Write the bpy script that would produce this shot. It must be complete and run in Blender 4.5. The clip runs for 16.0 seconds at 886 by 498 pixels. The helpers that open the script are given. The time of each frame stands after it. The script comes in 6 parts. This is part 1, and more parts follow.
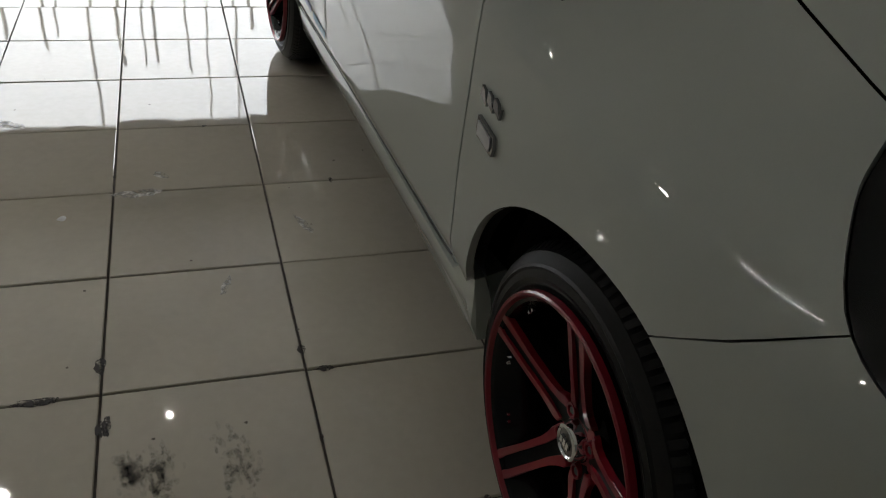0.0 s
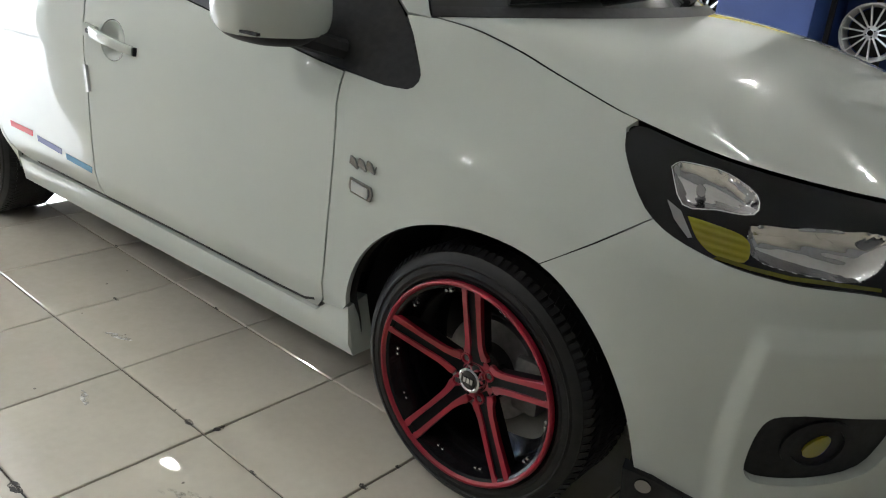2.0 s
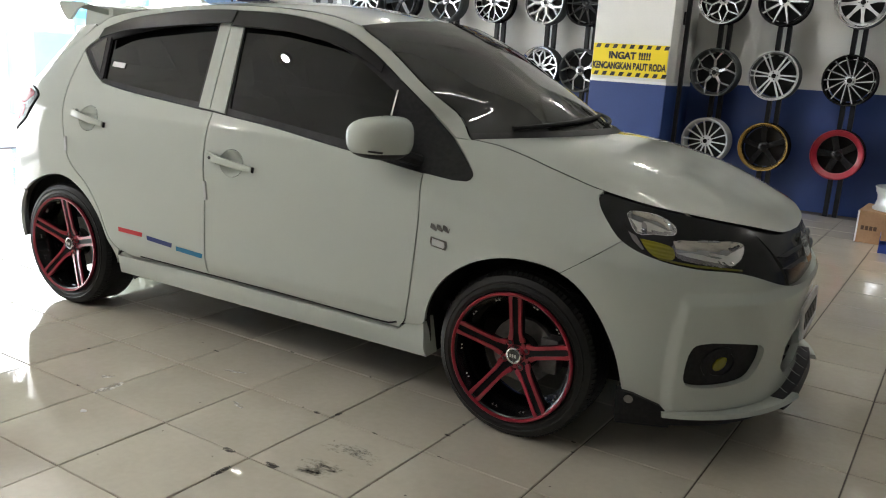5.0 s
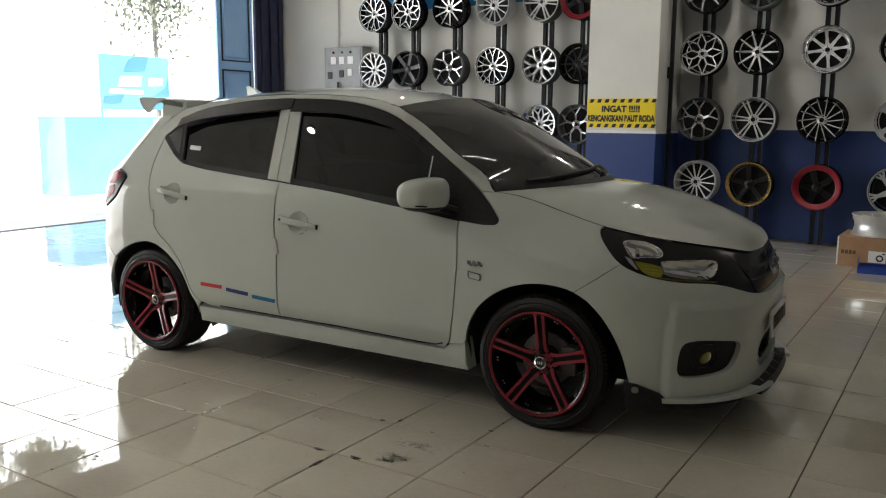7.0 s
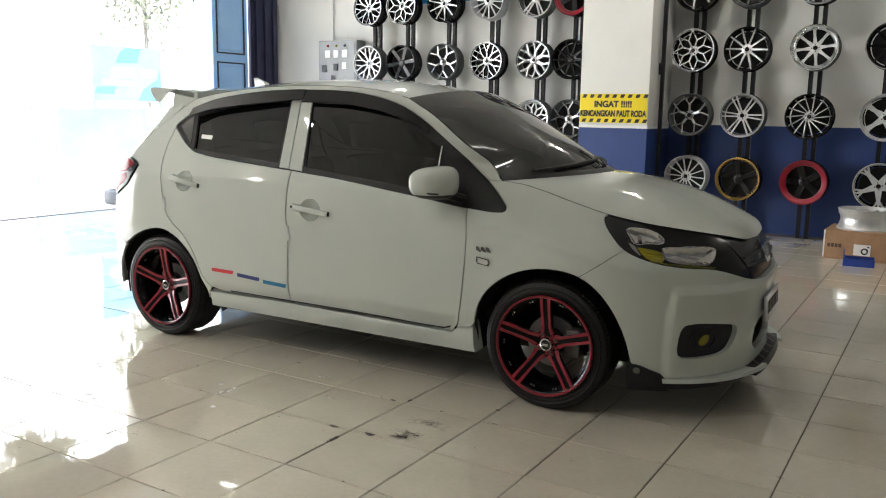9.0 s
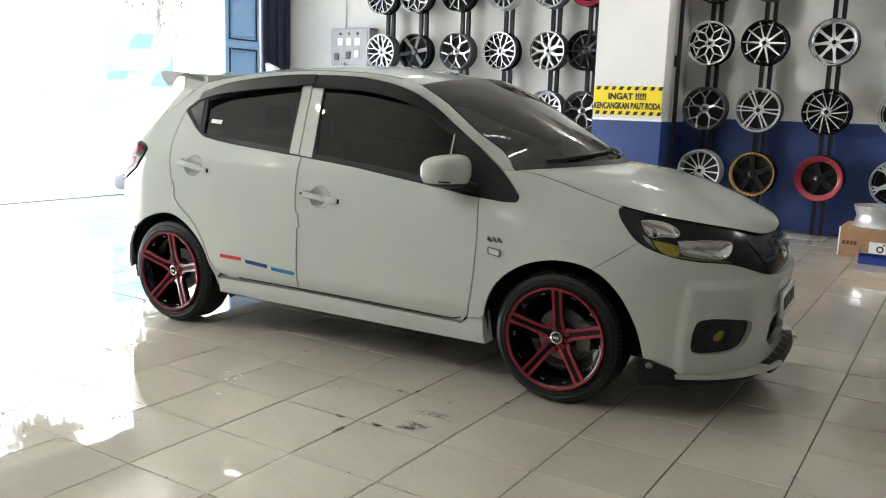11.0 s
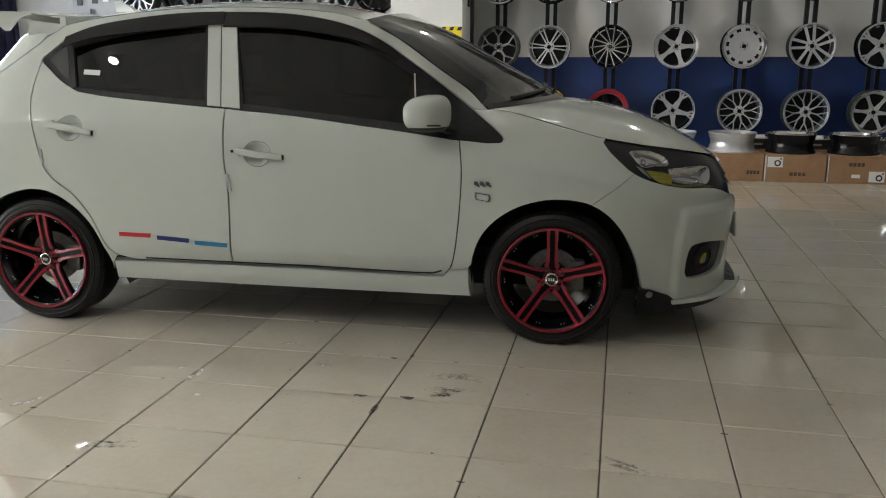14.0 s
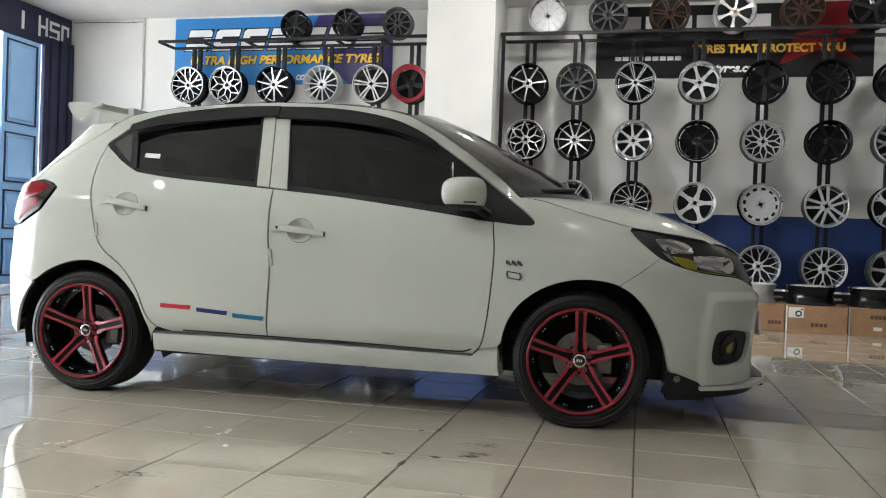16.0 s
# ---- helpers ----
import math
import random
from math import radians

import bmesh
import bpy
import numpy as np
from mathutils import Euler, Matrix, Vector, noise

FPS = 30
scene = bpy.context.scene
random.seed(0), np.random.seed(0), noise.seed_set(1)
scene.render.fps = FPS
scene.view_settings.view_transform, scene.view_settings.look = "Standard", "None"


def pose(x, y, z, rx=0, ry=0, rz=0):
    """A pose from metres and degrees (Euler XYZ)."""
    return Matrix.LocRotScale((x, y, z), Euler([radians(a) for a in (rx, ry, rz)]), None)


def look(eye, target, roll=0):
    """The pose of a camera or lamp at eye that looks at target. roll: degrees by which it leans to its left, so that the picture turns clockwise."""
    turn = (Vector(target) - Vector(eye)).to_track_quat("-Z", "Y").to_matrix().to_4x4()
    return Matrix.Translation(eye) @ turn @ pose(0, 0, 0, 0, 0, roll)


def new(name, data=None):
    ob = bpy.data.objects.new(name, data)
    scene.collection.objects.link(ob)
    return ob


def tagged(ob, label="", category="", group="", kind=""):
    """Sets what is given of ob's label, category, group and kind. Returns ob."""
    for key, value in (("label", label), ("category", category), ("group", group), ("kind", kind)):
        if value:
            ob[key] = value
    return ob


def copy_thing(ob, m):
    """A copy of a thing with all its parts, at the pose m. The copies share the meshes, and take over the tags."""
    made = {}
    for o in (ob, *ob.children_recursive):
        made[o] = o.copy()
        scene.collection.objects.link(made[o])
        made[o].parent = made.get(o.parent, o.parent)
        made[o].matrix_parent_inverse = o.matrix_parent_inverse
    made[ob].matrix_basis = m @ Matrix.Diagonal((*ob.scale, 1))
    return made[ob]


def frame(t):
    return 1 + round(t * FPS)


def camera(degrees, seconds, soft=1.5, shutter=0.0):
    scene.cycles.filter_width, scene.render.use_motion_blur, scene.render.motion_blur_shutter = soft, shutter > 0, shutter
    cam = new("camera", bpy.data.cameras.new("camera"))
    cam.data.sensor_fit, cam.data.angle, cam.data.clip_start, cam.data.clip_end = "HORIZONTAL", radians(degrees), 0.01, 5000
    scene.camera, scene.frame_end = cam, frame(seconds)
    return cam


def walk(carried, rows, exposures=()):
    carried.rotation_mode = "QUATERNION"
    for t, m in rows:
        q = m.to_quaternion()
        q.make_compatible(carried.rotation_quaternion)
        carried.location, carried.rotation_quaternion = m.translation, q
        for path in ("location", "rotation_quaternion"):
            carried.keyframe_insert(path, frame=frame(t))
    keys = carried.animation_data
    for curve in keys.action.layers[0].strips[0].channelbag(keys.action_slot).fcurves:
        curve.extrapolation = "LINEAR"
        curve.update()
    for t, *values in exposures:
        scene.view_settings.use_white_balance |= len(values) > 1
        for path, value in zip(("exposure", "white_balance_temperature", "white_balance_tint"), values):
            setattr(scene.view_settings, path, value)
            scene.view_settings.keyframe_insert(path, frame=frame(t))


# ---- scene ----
from mathutils import geometry

cam = camera(56.2, 16.0, soft=1.1)
PATH = [
    (0, (3.202, -1.181, 1.191), (1.624, -0.613, 0.103), 6.1),
    (0.5, (3.296, -1.359, 1.182), (1.75, -0.625, 0.146), 7.6),
    (1, (3.421, -1.51, 1.174), (2.001, -0.493, 0.2), 7.7),
    (1.5, (3.4, -1.728, 1.196), (2.226, -0.342, 0.359), 9.5),
    (2, (3.393, -1.916, 1.213), (2.181, -0.506, 0.477), 5.2),
    (2.5, (3.451, -2.104, 1.231), (2.292, -0.595, 0.614), 4.5),
    (3, (3.471, -2.325, 1.258), (2.396, -0.738, 0.689), 4.5),
    (3.2, (3.479, -2.421, 1.235), (2.447, -0.809, 0.657), 3.2),
    (5.3, (3.708, -3.261, 1.322), (2.677, -1.601, 0.896), 3.7),
    (5.5, (3.739, -3.329, 1.342), (2.689, -1.677, 0.931), 2.6),
    (6, (3.877, -3.473, 1.345), (2.716, -1.894, 0.942), 1.1),
    (6.5, (3.963, -3.637, 1.341), (2.843, -2.013, 1.013), 2.9),
    (7, (3.952, -3.84, 1.348), (2.889, -2.175, 1.034), 0.4),
    (7.5, (3.94, -3.992, 1.339), (2.874, -2.328, 1.032), 1.5),
    (8, (3.935, -4.018, 1.33), (2.908, -2.332, 1.01), 2.3),
    (8.5, (3.938, -4.034, 1.33), (2.9, -2.355, 1.01), 1.4),
    (9, (3.936, -4.025, 1.329), (2.905, -2.342, 1.004), 0.9),
    (9.5, (3.942, -4.027, 1.327), (2.896, -2.352, 1.008), 0.8),
    (10, (3.933, -4.027, 1.323), (2.858, -2.378, 0.969), 0.8),
    (10.2, (3.93, -4.031, 1.316), (2.861, -2.377, 0.969), 1.1),
    (12.3, (3.461, -3.875, 1.304), (2.529, -2.148, 0.921), 4.5),
    (12.5, (3.318, -3.963, 1.297), (2.514, -2.177, 0.889), 3.2),
    (13, (3.1, -4.042, 1.302), (2.259, -2.267, 0.926), 0.1),
    (13.5, (2.881, -4.057, 1.261), (2.163, -2.238, 0.843), -0.4),
    (14, (2.7, -4.171, 1.239), (2.295, -2.265, 0.787), -0.1),
    (14.5, (2.649, -4.221, 1.067), (2.138, -2.302, 0.828), 1.0),
    (15, (2.708, -4.285, 0.866), (2.312, -2.326, 0.79), 1.1),
    (15.5, (2.702, -4.362, 0.834), (2.324, -2.398, 0.814), 1.4),
    (16, (2.68, -4.358, 0.806), (2.217, -2.413, 0.784), 2.1),
]

EXPOSURES = [(0, 1.06, 6600, 10), (0.5, 1.33, 6600, 10), (1, 1.53, 6500, 10), (1.5, 2.5, 6300, 10), (2, 2.9, 6260, 10), (3, 2.92, 6260, 10), (5.5, 2.37, 6650, 10), (6, 2.04, 6700, 10), (6.5, 2.04, 6800, 10), (7, 1.95, 6850, 10), (8, 1.94, 6800, 10), (8.5, 2.34, 6800, 10), (9, 2.72, 6730, 10), (10, 2.84, 6620, 10), (12.5, 3.09, 6330, 10), (13, 2.74, 6420, 10), (13.5, 2.29, 6550, 10), (14, 2.44, 6600, 10), (14.5, 2.71, 6400, 10), (15, 2.66, 6400, 10), (15.5, 2.85, 6400, 10), (16, 2.92, 6400, 10)]
walk(cam, [(t, look(eye, target, roll)) for t, eye, target, roll in PATH], EXPOSURES)

# ---- light ----
world = bpy.data.worlds.new("world")
scene.world = world
world.use_nodes = True
wn = world.node_tree
sky = wn.nodes.new("ShaderNodeTexSky")
sky.sky_type, sky.sun_disc = "NISHITA", False
sky.sun_elevation, sky.sun_rotation = radians(58), radians(-60)
wn.links.new(sky.outputs[0], wn.nodes["Background"].inputs[0])
wn.nodes["Background"].inputs[1].default_value = 0.13


def lamp(name, kind, energy, m, color=(1, 1, 1), size=None, size_y=None, angle=None):
    data = bpy.data.lights.new(name, kind)
    data.energy, data.color = energy, color
    if kind == "AREA":
        data.shape, data.size, data.size_y = "RECTANGLE", size, size_y
    if kind == "SUN":
        data.angle = radians(angle)
    ob = new(name, data)
    ob.matrix_world = m
    return ob


lamp("sun", "SUN", 4.2, look((-9, -2, 12), (-12, 3, 0)), (1, 0.96, 0.88), angle=0.6)
# ---- materials ----


def material(name, base=(0.5, 0.5, 0.5), rough=0.5, metal=0.0, coat=0.0, spec=0.5, emit=None, strength=0.0):
    m = bpy.data.materials.new(name)
    m.use_nodes = True
    p = m.node_tree.nodes["Principled BSDF"]
    p.inputs["Base Color"].default_value = (*base, 1)
    p.inputs["Roughness"].default_value = rough
    p.inputs["Metallic"].default_value = metal
    p.inputs["Coat Weight"].default_value = coat
    p.inputs["Coat Roughness"].default_value = 0.012
    p.inputs["Specular IOR Level"].default_value = spec
    if emit:
        p.inputs["Emission Color"].default_value = (*emit, 1)
        p.inputs["Emission Strength"].default_value = strength
    return m


def vary(m, base, other, scale=6.0, detail=4.0, rough=None, bump=0.0, fine=60.0, amount=1.0, object_random=0.0):
    """Mottles a material at two scales, with some relief and gloss change."""
    t = m.node_tree
    p = t.nodes["Principled BSDF"]
    co = t.nodes.new("ShaderNodeTexCoord")
    a, b = t.nodes.new("ShaderNodeTexNoise"), t.nodes.new("ShaderNodeTexNoise")
    a.inputs["Scale"].default_value, a.inputs["Detail"].default_value = scale, detail
    b.inputs["Scale"].default_value, b.inputs["Detail"].default_value = fine, 6.0
    t.links.new(co.outputs["Object"], a.inputs["Vector"])
    t.links.new(co.outputs["Object"], b.inputs["Vector"])
    add = t.nodes.new("ShaderNodeMath")
    add.operation, add.use_clamp = "MULTIPLY_ADD", True
    t.links.new(b.outputs[0], add.inputs[0])
    add.inputs[1].default_value = 0.5
    t.links.new(a.outputs[0], add.inputs[2])
    ramp = t.nodes.new("ShaderNodeValToRGB")
    ramp.color_ramp.elements[0].position, ramp.color_ramp.elements[1].position = 0.5, 1.0
    ramp.color_ramp.elements[0].color = (*base, 1)
    ramp.color_ramp.elements[1].color = (*[x + (y - x) * amount for x, y in zip(base, other)], 1)
    t.links.new(add.outputs[0], ramp.inputs[0])
    colour = ramp.outputs[0]
    if object_random:
        info = t.nodes.new("ShaderNodeObjectInfo")
        mul = t.nodes.new("ShaderNodeMath")
        mul.operation = "MULTIPLY_ADD"
        t.links.new(info.outputs["Random"], mul.inputs[0])
        mul.inputs[1].default_value, mul.inputs[2].default_value = object_random, 1 - object_random / 2
        hsv = t.nodes.new("ShaderNodeHueSaturation")
        t.links.new(mul.outputs[0], hsv.inputs["Value"])
        t.links.new(colour, hsv.inputs["Color"])
        colour = hsv.outputs[0]
    t.links.new(colour, p.inputs["Base Color"])
    if rough:
        r = t.nodes.new("ShaderNodeMapRange")
        r.inputs[3].default_value, r.inputs[4].default_value = rough
        t.links.new(a.outputs[0], r.inputs[0])
        t.links.new(r.outputs[0], p.inputs["Roughness"])
    if bump:
        n = t.nodes.new("ShaderNodeBump")
        n.inputs["Strength"].default_value, n.inputs["Distance"].default_value = bump, 0.002
        t.links.new(b.outputs[0], n.inputs["Height"])
        t.links.new(n.outputs[0], p.inputs["Normal"])
    return m


def stain(name, colour, scale, low, high):
    """Dirt with an uneven edge, clear between its flecks."""
    m = material(name, colour, 0.6)
    t = m.node_tree
    co, n, r = (t.nodes.new("ShaderNode" + k) for k in ("TexCoord", "TexNoise", "MapRange"))
    n.inputs["Scale"].default_value, n.inputs["Detail"].default_value, n.inputs["Roughness"].default_value = scale, 8.0, 0.7
    r.inputs[1].default_value, r.inputs[2].default_value = low, high
    t.links.new(co.outputs["Object"], n.inputs["Vector"])
    t.links.new(n.outputs[0], r.inputs[0])
    t.links.new(r.outputs[0], t.nodes["Principled BSDF"].inputs["Alpha"])
    return m


def tinted_glass(name, tint, sheen=0.0):
    m = bpy.data.materials.new(name)
    m.use_nodes = True
    t = m.node_tree
    t.nodes.remove(t.nodes["Principled BSDF"])
    clear, gloss, mix, fres = (t.nodes.new("ShaderNode" + n) for n in ("BsdfTransparent", "BsdfGlossy", "MixShader", "Fresnel"))
    clear.inputs[0].default_value = (*tint, 1)
    gloss.inputs["Roughness"].default_value = 0.0
    fres.inputs[0].default_value = 1.52
    t.links.new(fres.outputs[0], mix.inputs[0])
    # A grey diffuse share stands in for the ceiling's reflection in the glass.
    sheen_mix, dull = t.nodes.new("ShaderNodeMixShader"), t.nodes.new("ShaderNodeBsdfDiffuse")
    sheen_mix.inputs[0].default_value = sheen
    dull.inputs[0].default_value = (0.30, 0.31, 0.30, 1)
    t.links.new(clear.outputs[0], sheen_mix.inputs[1])
    t.links.new(dull.outputs[0], sheen_mix.inputs[2])
    t.links.new(sheen_mix.outputs[0], mix.inputs[1])
    t.links.new(gloss.outputs[0], mix.inputs[2])
    t.links.new(mix.outputs[0], t.nodes["Material Output"].inputs[0])
    return m


def glazed_tile(name, base, other):
    """Glossy cream tile: mottled, each tile a little different, with a slightly wavy glaze."""
    m = vary(material(name, spec=0.8, coat=0.45), base, other, 3.0, rough=(0.018, 0.045), fine=40, object_random=0.09)
    t = m.node_tree
    co, info, mul, shift, wave, b = (t.nodes.new("ShaderNode" + k) for k in ("TexCoord", "ObjectInfo", "Math", "VectorMath", "TexNoise", "Bump"))
    mul.operation, mul.inputs[1].default_value = "MULTIPLY", 37.0
    t.links.new(info.outputs["Random"], mul.inputs[0])
    shift.operation = "ADD"
    t.links.new(co.outputs["Object"], shift.inputs[0])
    t.links.new(mul.outputs[0], shift.inputs[1])
    wave.inputs["Scale"].default_value, wave.inputs["Detail"].default_value = 6.5, 0.6
    t.links.new(shift.outputs[0], wave.inputs["Vector"])
    b.inputs["Strength"].default_value, b.inputs["Distance"].default_value = 0.18, 0.002
    t.links.new(wave.outputs[0], b.inputs["Height"])
    t.links.new(b.outputs[0], t.nodes["Principled BSDF"].inputs["Normal"])
    t.nodes["Principled BSDF"].inputs["Coat Roughness"].default_value = 0.022
    t.links.new(b.outputs[0], t.nodes["Principled BSDF"].inputs["Coat Normal"])
    for n in t.nodes:
        if n.type == "TEX_NOISE" and n is not wave:
            for l in list(n.inputs["Vector"].links):
                t.links.remove(l)
            t.links.new(shift.outputs[0], n.inputs["Vector"])
    return m


TILE = glazed_tile("cream_tile", (0.538, 0.495, 0.405), (0.618, 0.575, 0.48))
GROUT = vary(material("grout", rough=0.9), (0.05, 0.04, 0.035), (0.12, 0.10, 0.085), 9.0, bump=0.3)
SMUDGE = vary(material("rubber_smudge", rough=0.6), (0.10, 0.085, 0.07), (0.2, 0.17, 0.14), 30.0)
DIRT = stain("tyre_smudge", (0.13, 0.11, 0.088), 70.0, 0.36, 1.7)
WATER_MARK = stain("dried_water_mark", (0.75, 0.73, 0.68), 30.0, 0.42, 0.62)
GRIME = stain("grime_fleck", (0.05, 0.042, 0.035), 60.0, 0.40, 0.52)
WHITE_WALL = vary(material("white_wall_paint", rough=0.75), (0.62, 0.62, 0.60), (0.70, 0.70, 0.67), 1.5, bump=0.1, fine=120)
GREY_WALL = vary(material("grey_wall_paint", rough=0.7), (0.22, 0.22, 0.21), (0.28, 0.28, 0.27), 1.5, bump=0.1, fine=120)
BLUE_WALL = vary(material("blue_wall_paint", rough=0.5), (0.012, 0.035, 0.145), (0.02, 0.05, 0.19), 2.0, bump=0.1, fine=120)
CEILING = vary(material("ceiling_paint", rough=0.9), (0.70, 0.69, 0.66), (0.76, 0.75, 0.72), 1.0)
CONCRETE = vary(material("concrete_yard", rough=0.9), (0.68, 0.67, 0.64), (0.78, 0.77, 0.74), 1.2, bump=0.4, fine=30)
BROWN_INK = material("brown_ink", (0.09, 0.05, 0.03), 0.8)
BLACK_STEEL = vary(material("black_painted_steel", rough=0.45, spec=0.2), (0.008, 0.008, 0.009), (0.016, 0.016, 0.018), 20.0)
GREY_STEEL = vary(material("grey_enclosure_paint", rough=0.45), (0.24, 0.25, 0.26), (0.30, 0.31, 0.32), 8.0)
PAINT = vary(material("white_car_paint", rough=0.5, coat=1.0, spec=0.03), (0.508, 0.543, 0.503), (0.535, 0.57, 0.527), 2.0, fine=400)
BLACK_PLASTIC = vary(material("black_plastic", rough=0.5, spec=0.25), (0.010, 0.010, 0.011), (0.018, 0.018, 0.02), 60.0, bump=0.05)
GLOSS_BLACK = material("gloss_black", (0.006, 0.006, 0.007), 0.12, coat=1.0)
SMOKED = material("smoked_plastic", (0.008, 0.008, 0.009), 0.24, spec=0.3)
LAMP_BLACK = material("lamp_housing_black", (0.007, 0.007, 0.008), 0.22, spec=0.3)
# Also draws the shade behind rim spokes and panel gaps.
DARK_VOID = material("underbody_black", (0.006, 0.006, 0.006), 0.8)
RUBBER = vary(material("tyre_rubber", rough=0.45, spec=0.28), (0.007, 0.007, 0.0075), (0.013, 0.013, 0.013), 30.0, bump=0.15, fine=200)
RIM_BLACK = material("rim_black", (0.005, 0.005, 0.006), 0.24, coat=0.2, spec=0.22)
SPOKE_BLACK = material("spoke_black", (0.004, 0.004, 0.005), 0.45, spec=0.15)
RIM_RED = vary(material("rim_red", rough=0.35, coat=0.5), (0.23, 0.004, 0.016), (0.28, 0.006, 0.022), 25.0)
CHROME = material("chrome", (0.82, 0.83, 0.84), 0.08, 1.0)
REFLECTOR = vary(material("lamp_reflector", rough=0.06, metal=1.0), (0.50, 0.50, 0.51), (0.62, 0.62, 0.63), 12.0)
SILVER = vary(material("rim_silver", rough=0.28, metal=0.55, coat=0.5), (0.53, 0.54, 0.55), (0.63, 0.64, 0.65), 20.0)
MACHINED = vary(material("machined_alloy", rough=0.24, metal=0.7), (0.68, 0.69, 0.70), (0.77, 0.78, 0.79), 40.0)
GUNMETAL = vary(material("rim_gunmetal", rough=0.32, metal=0.5, spec=0.3), (0.070, 0.078, 0.078), (0.10, 0.108, 0.108), 25.0)
DARK_CHROME = material("dark_chrome", (0.30, 0.30, 0.31), 0.18, 1.0)
GOLD = vary(material("rim_gold", rough=0.24, metal=0.7, coat=0.5), (0.66, 0.43, 0.12), (0.76, 0.52, 0.18), 30.0)
BRONZE = material("rim_bronze", (0.13, 0.075, 0.05), 0.3, 0.9)
BRAKE = vary(material("brake_iron", rough=0.45, metal=0.6), (0.16, 0.155, 0.15), (0.26, 0.25, 0.24), 30.0)
SIDE_GLASS = tinted_glass("dark_tinted_glass", (0.010, 0.010, 0.011), 0.008)
SCREEN_GLASS = tinted_glass("tinted_windscreen", (0.045, 0.05, 0.048), 0.13)
RED_LENS = vary(material("red_lens", rough=0.2, spec=0.15), (0.15, 0.003, 0.008), (0.26, 0.005, 0.014), 40.0)
BACKDROP_GLOW = material("bright_haze", (0.8, 0.8, 0.8), 1.0, emit=(0.93, 0.97, 1.0), strength=0.75)
YELLOW_LENS = material("yellow_lens", (0.216, 0.194, 0.009), 0.12, coat=1.0)
YELLOW_DIM = material("dark_yellow_lens", (0.10, 0.095, 0.008), 0.2, coat=0.5)
# Tyre black, paled in the colour for the yard's strong sun.
SUNLIT_RUBBER = vary(material("worn_rubber", rough=0.9), (0.2, 0.195, 0.19), (0.28, 0.27, 0.26), 12.0, bump=0.3)
DECAL_RED = material("decal_red", (0.60, 0.03, 0.04), 0.35)
DECAL_NAVY = material("decal_navy", (0.02, 0.035, 0.16), 0.35)
DECAL_BLUE = material("decal_blue", (0.012, 0.17, 0.32), 0.35)
SIGN_YELLOW = material("sign_yellow", (0.80, 0.62, 0.01), 0.4)
SIGN_BLACK = material("sign_black", (0.012, 0.012, 0.012), 0.45)
SIGN_WHITE = material("sign_white", (0.75, 0.75, 0.75), 0.45)
BARK = vary(material("grey_bark", rough=0.9), (0.16, 0.15, 0.13), (0.24, 0.22, 0.19), 8.0, bump=0.4)
CARDBOARD = vary(material("cardboard", rough=0.85), (0.30, 0.17, 0.09), (0.37, 0.22, 0.12), 12.0, bump=0.2)
BLUE_CARD = material("blue_card", (0.015, 0.05, 0.30), 0.5)
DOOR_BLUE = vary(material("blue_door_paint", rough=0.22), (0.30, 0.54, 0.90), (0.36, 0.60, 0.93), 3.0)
DOOR_NAVY = material("navy_door_paint", (0.012, 0.018, 0.06), 0.45)
CURTAIN = vary(material("navy_banner_cloth", rough=0.7), (0.012, 0.014, 0.045), (0.02, 0.022, 0.06), 5.0)
BANNER_BLUE = vary(material("banner_blue_vinyl", rough=0.4), (0.006, 0.15, 0.42), (0.014, 0.20, 0.52), 1.0)
BANNER_NAVY = material("banner_navy_vinyl", (0.03, 0.02, 0.14), 0.4)
BANNER_BLACK = material("banner_black_vinyl", (0.010, 0.009, 0.010), 0.6, spec=0.2)
BANNER_RED = material("banner_red_vinyl", (0.20, 0.008, 0.012), 0.6, spec=0.2)
BANNER_GOLD = material("banner_yellow_print", (0.75, 0.45, 0.03), 0.4)
STALL_BLUE = material("stall_blue_paint", (0.07, 0.24, 0.55), 0.5)
CYAN_PAINT = vary(material("cyan_board_paint", rough=0.5), (0.12, 0.32, 0.48), (0.16, 0.38, 0.54), 2.0)
TUBE = material("lamp_tube", (1, 1, 1), 0.4, emit=(1.0, 0.98, 0.94), strength=20.0)
BULB = material("lamp_diffuser", (1, 1, 1), 0.4, emit=(1.0, 0.98, 0.95), strength=80.0)
LEAF = vary(material("leaf", rough=0.5), (0.10, 0.12, 0.08), (0.15, 0.16, 0.11), 3.0)

# ---- mesh helpers ----


def outward(me, side=1):
    """Shades a skin by the true normals of its surface, where they are known."""
    at = me.attributes.get("outward")
    if not at:
        return
    normals = []
    for f in me.polygons:
        for i in f.vertices:
            n = Vector(at.data[i].vector)
            n.y *= side
            normals.append(n if n.dot(f.normal) > 0.6 else f.normal.copy())
    me.normals_split_custom_set(normals)


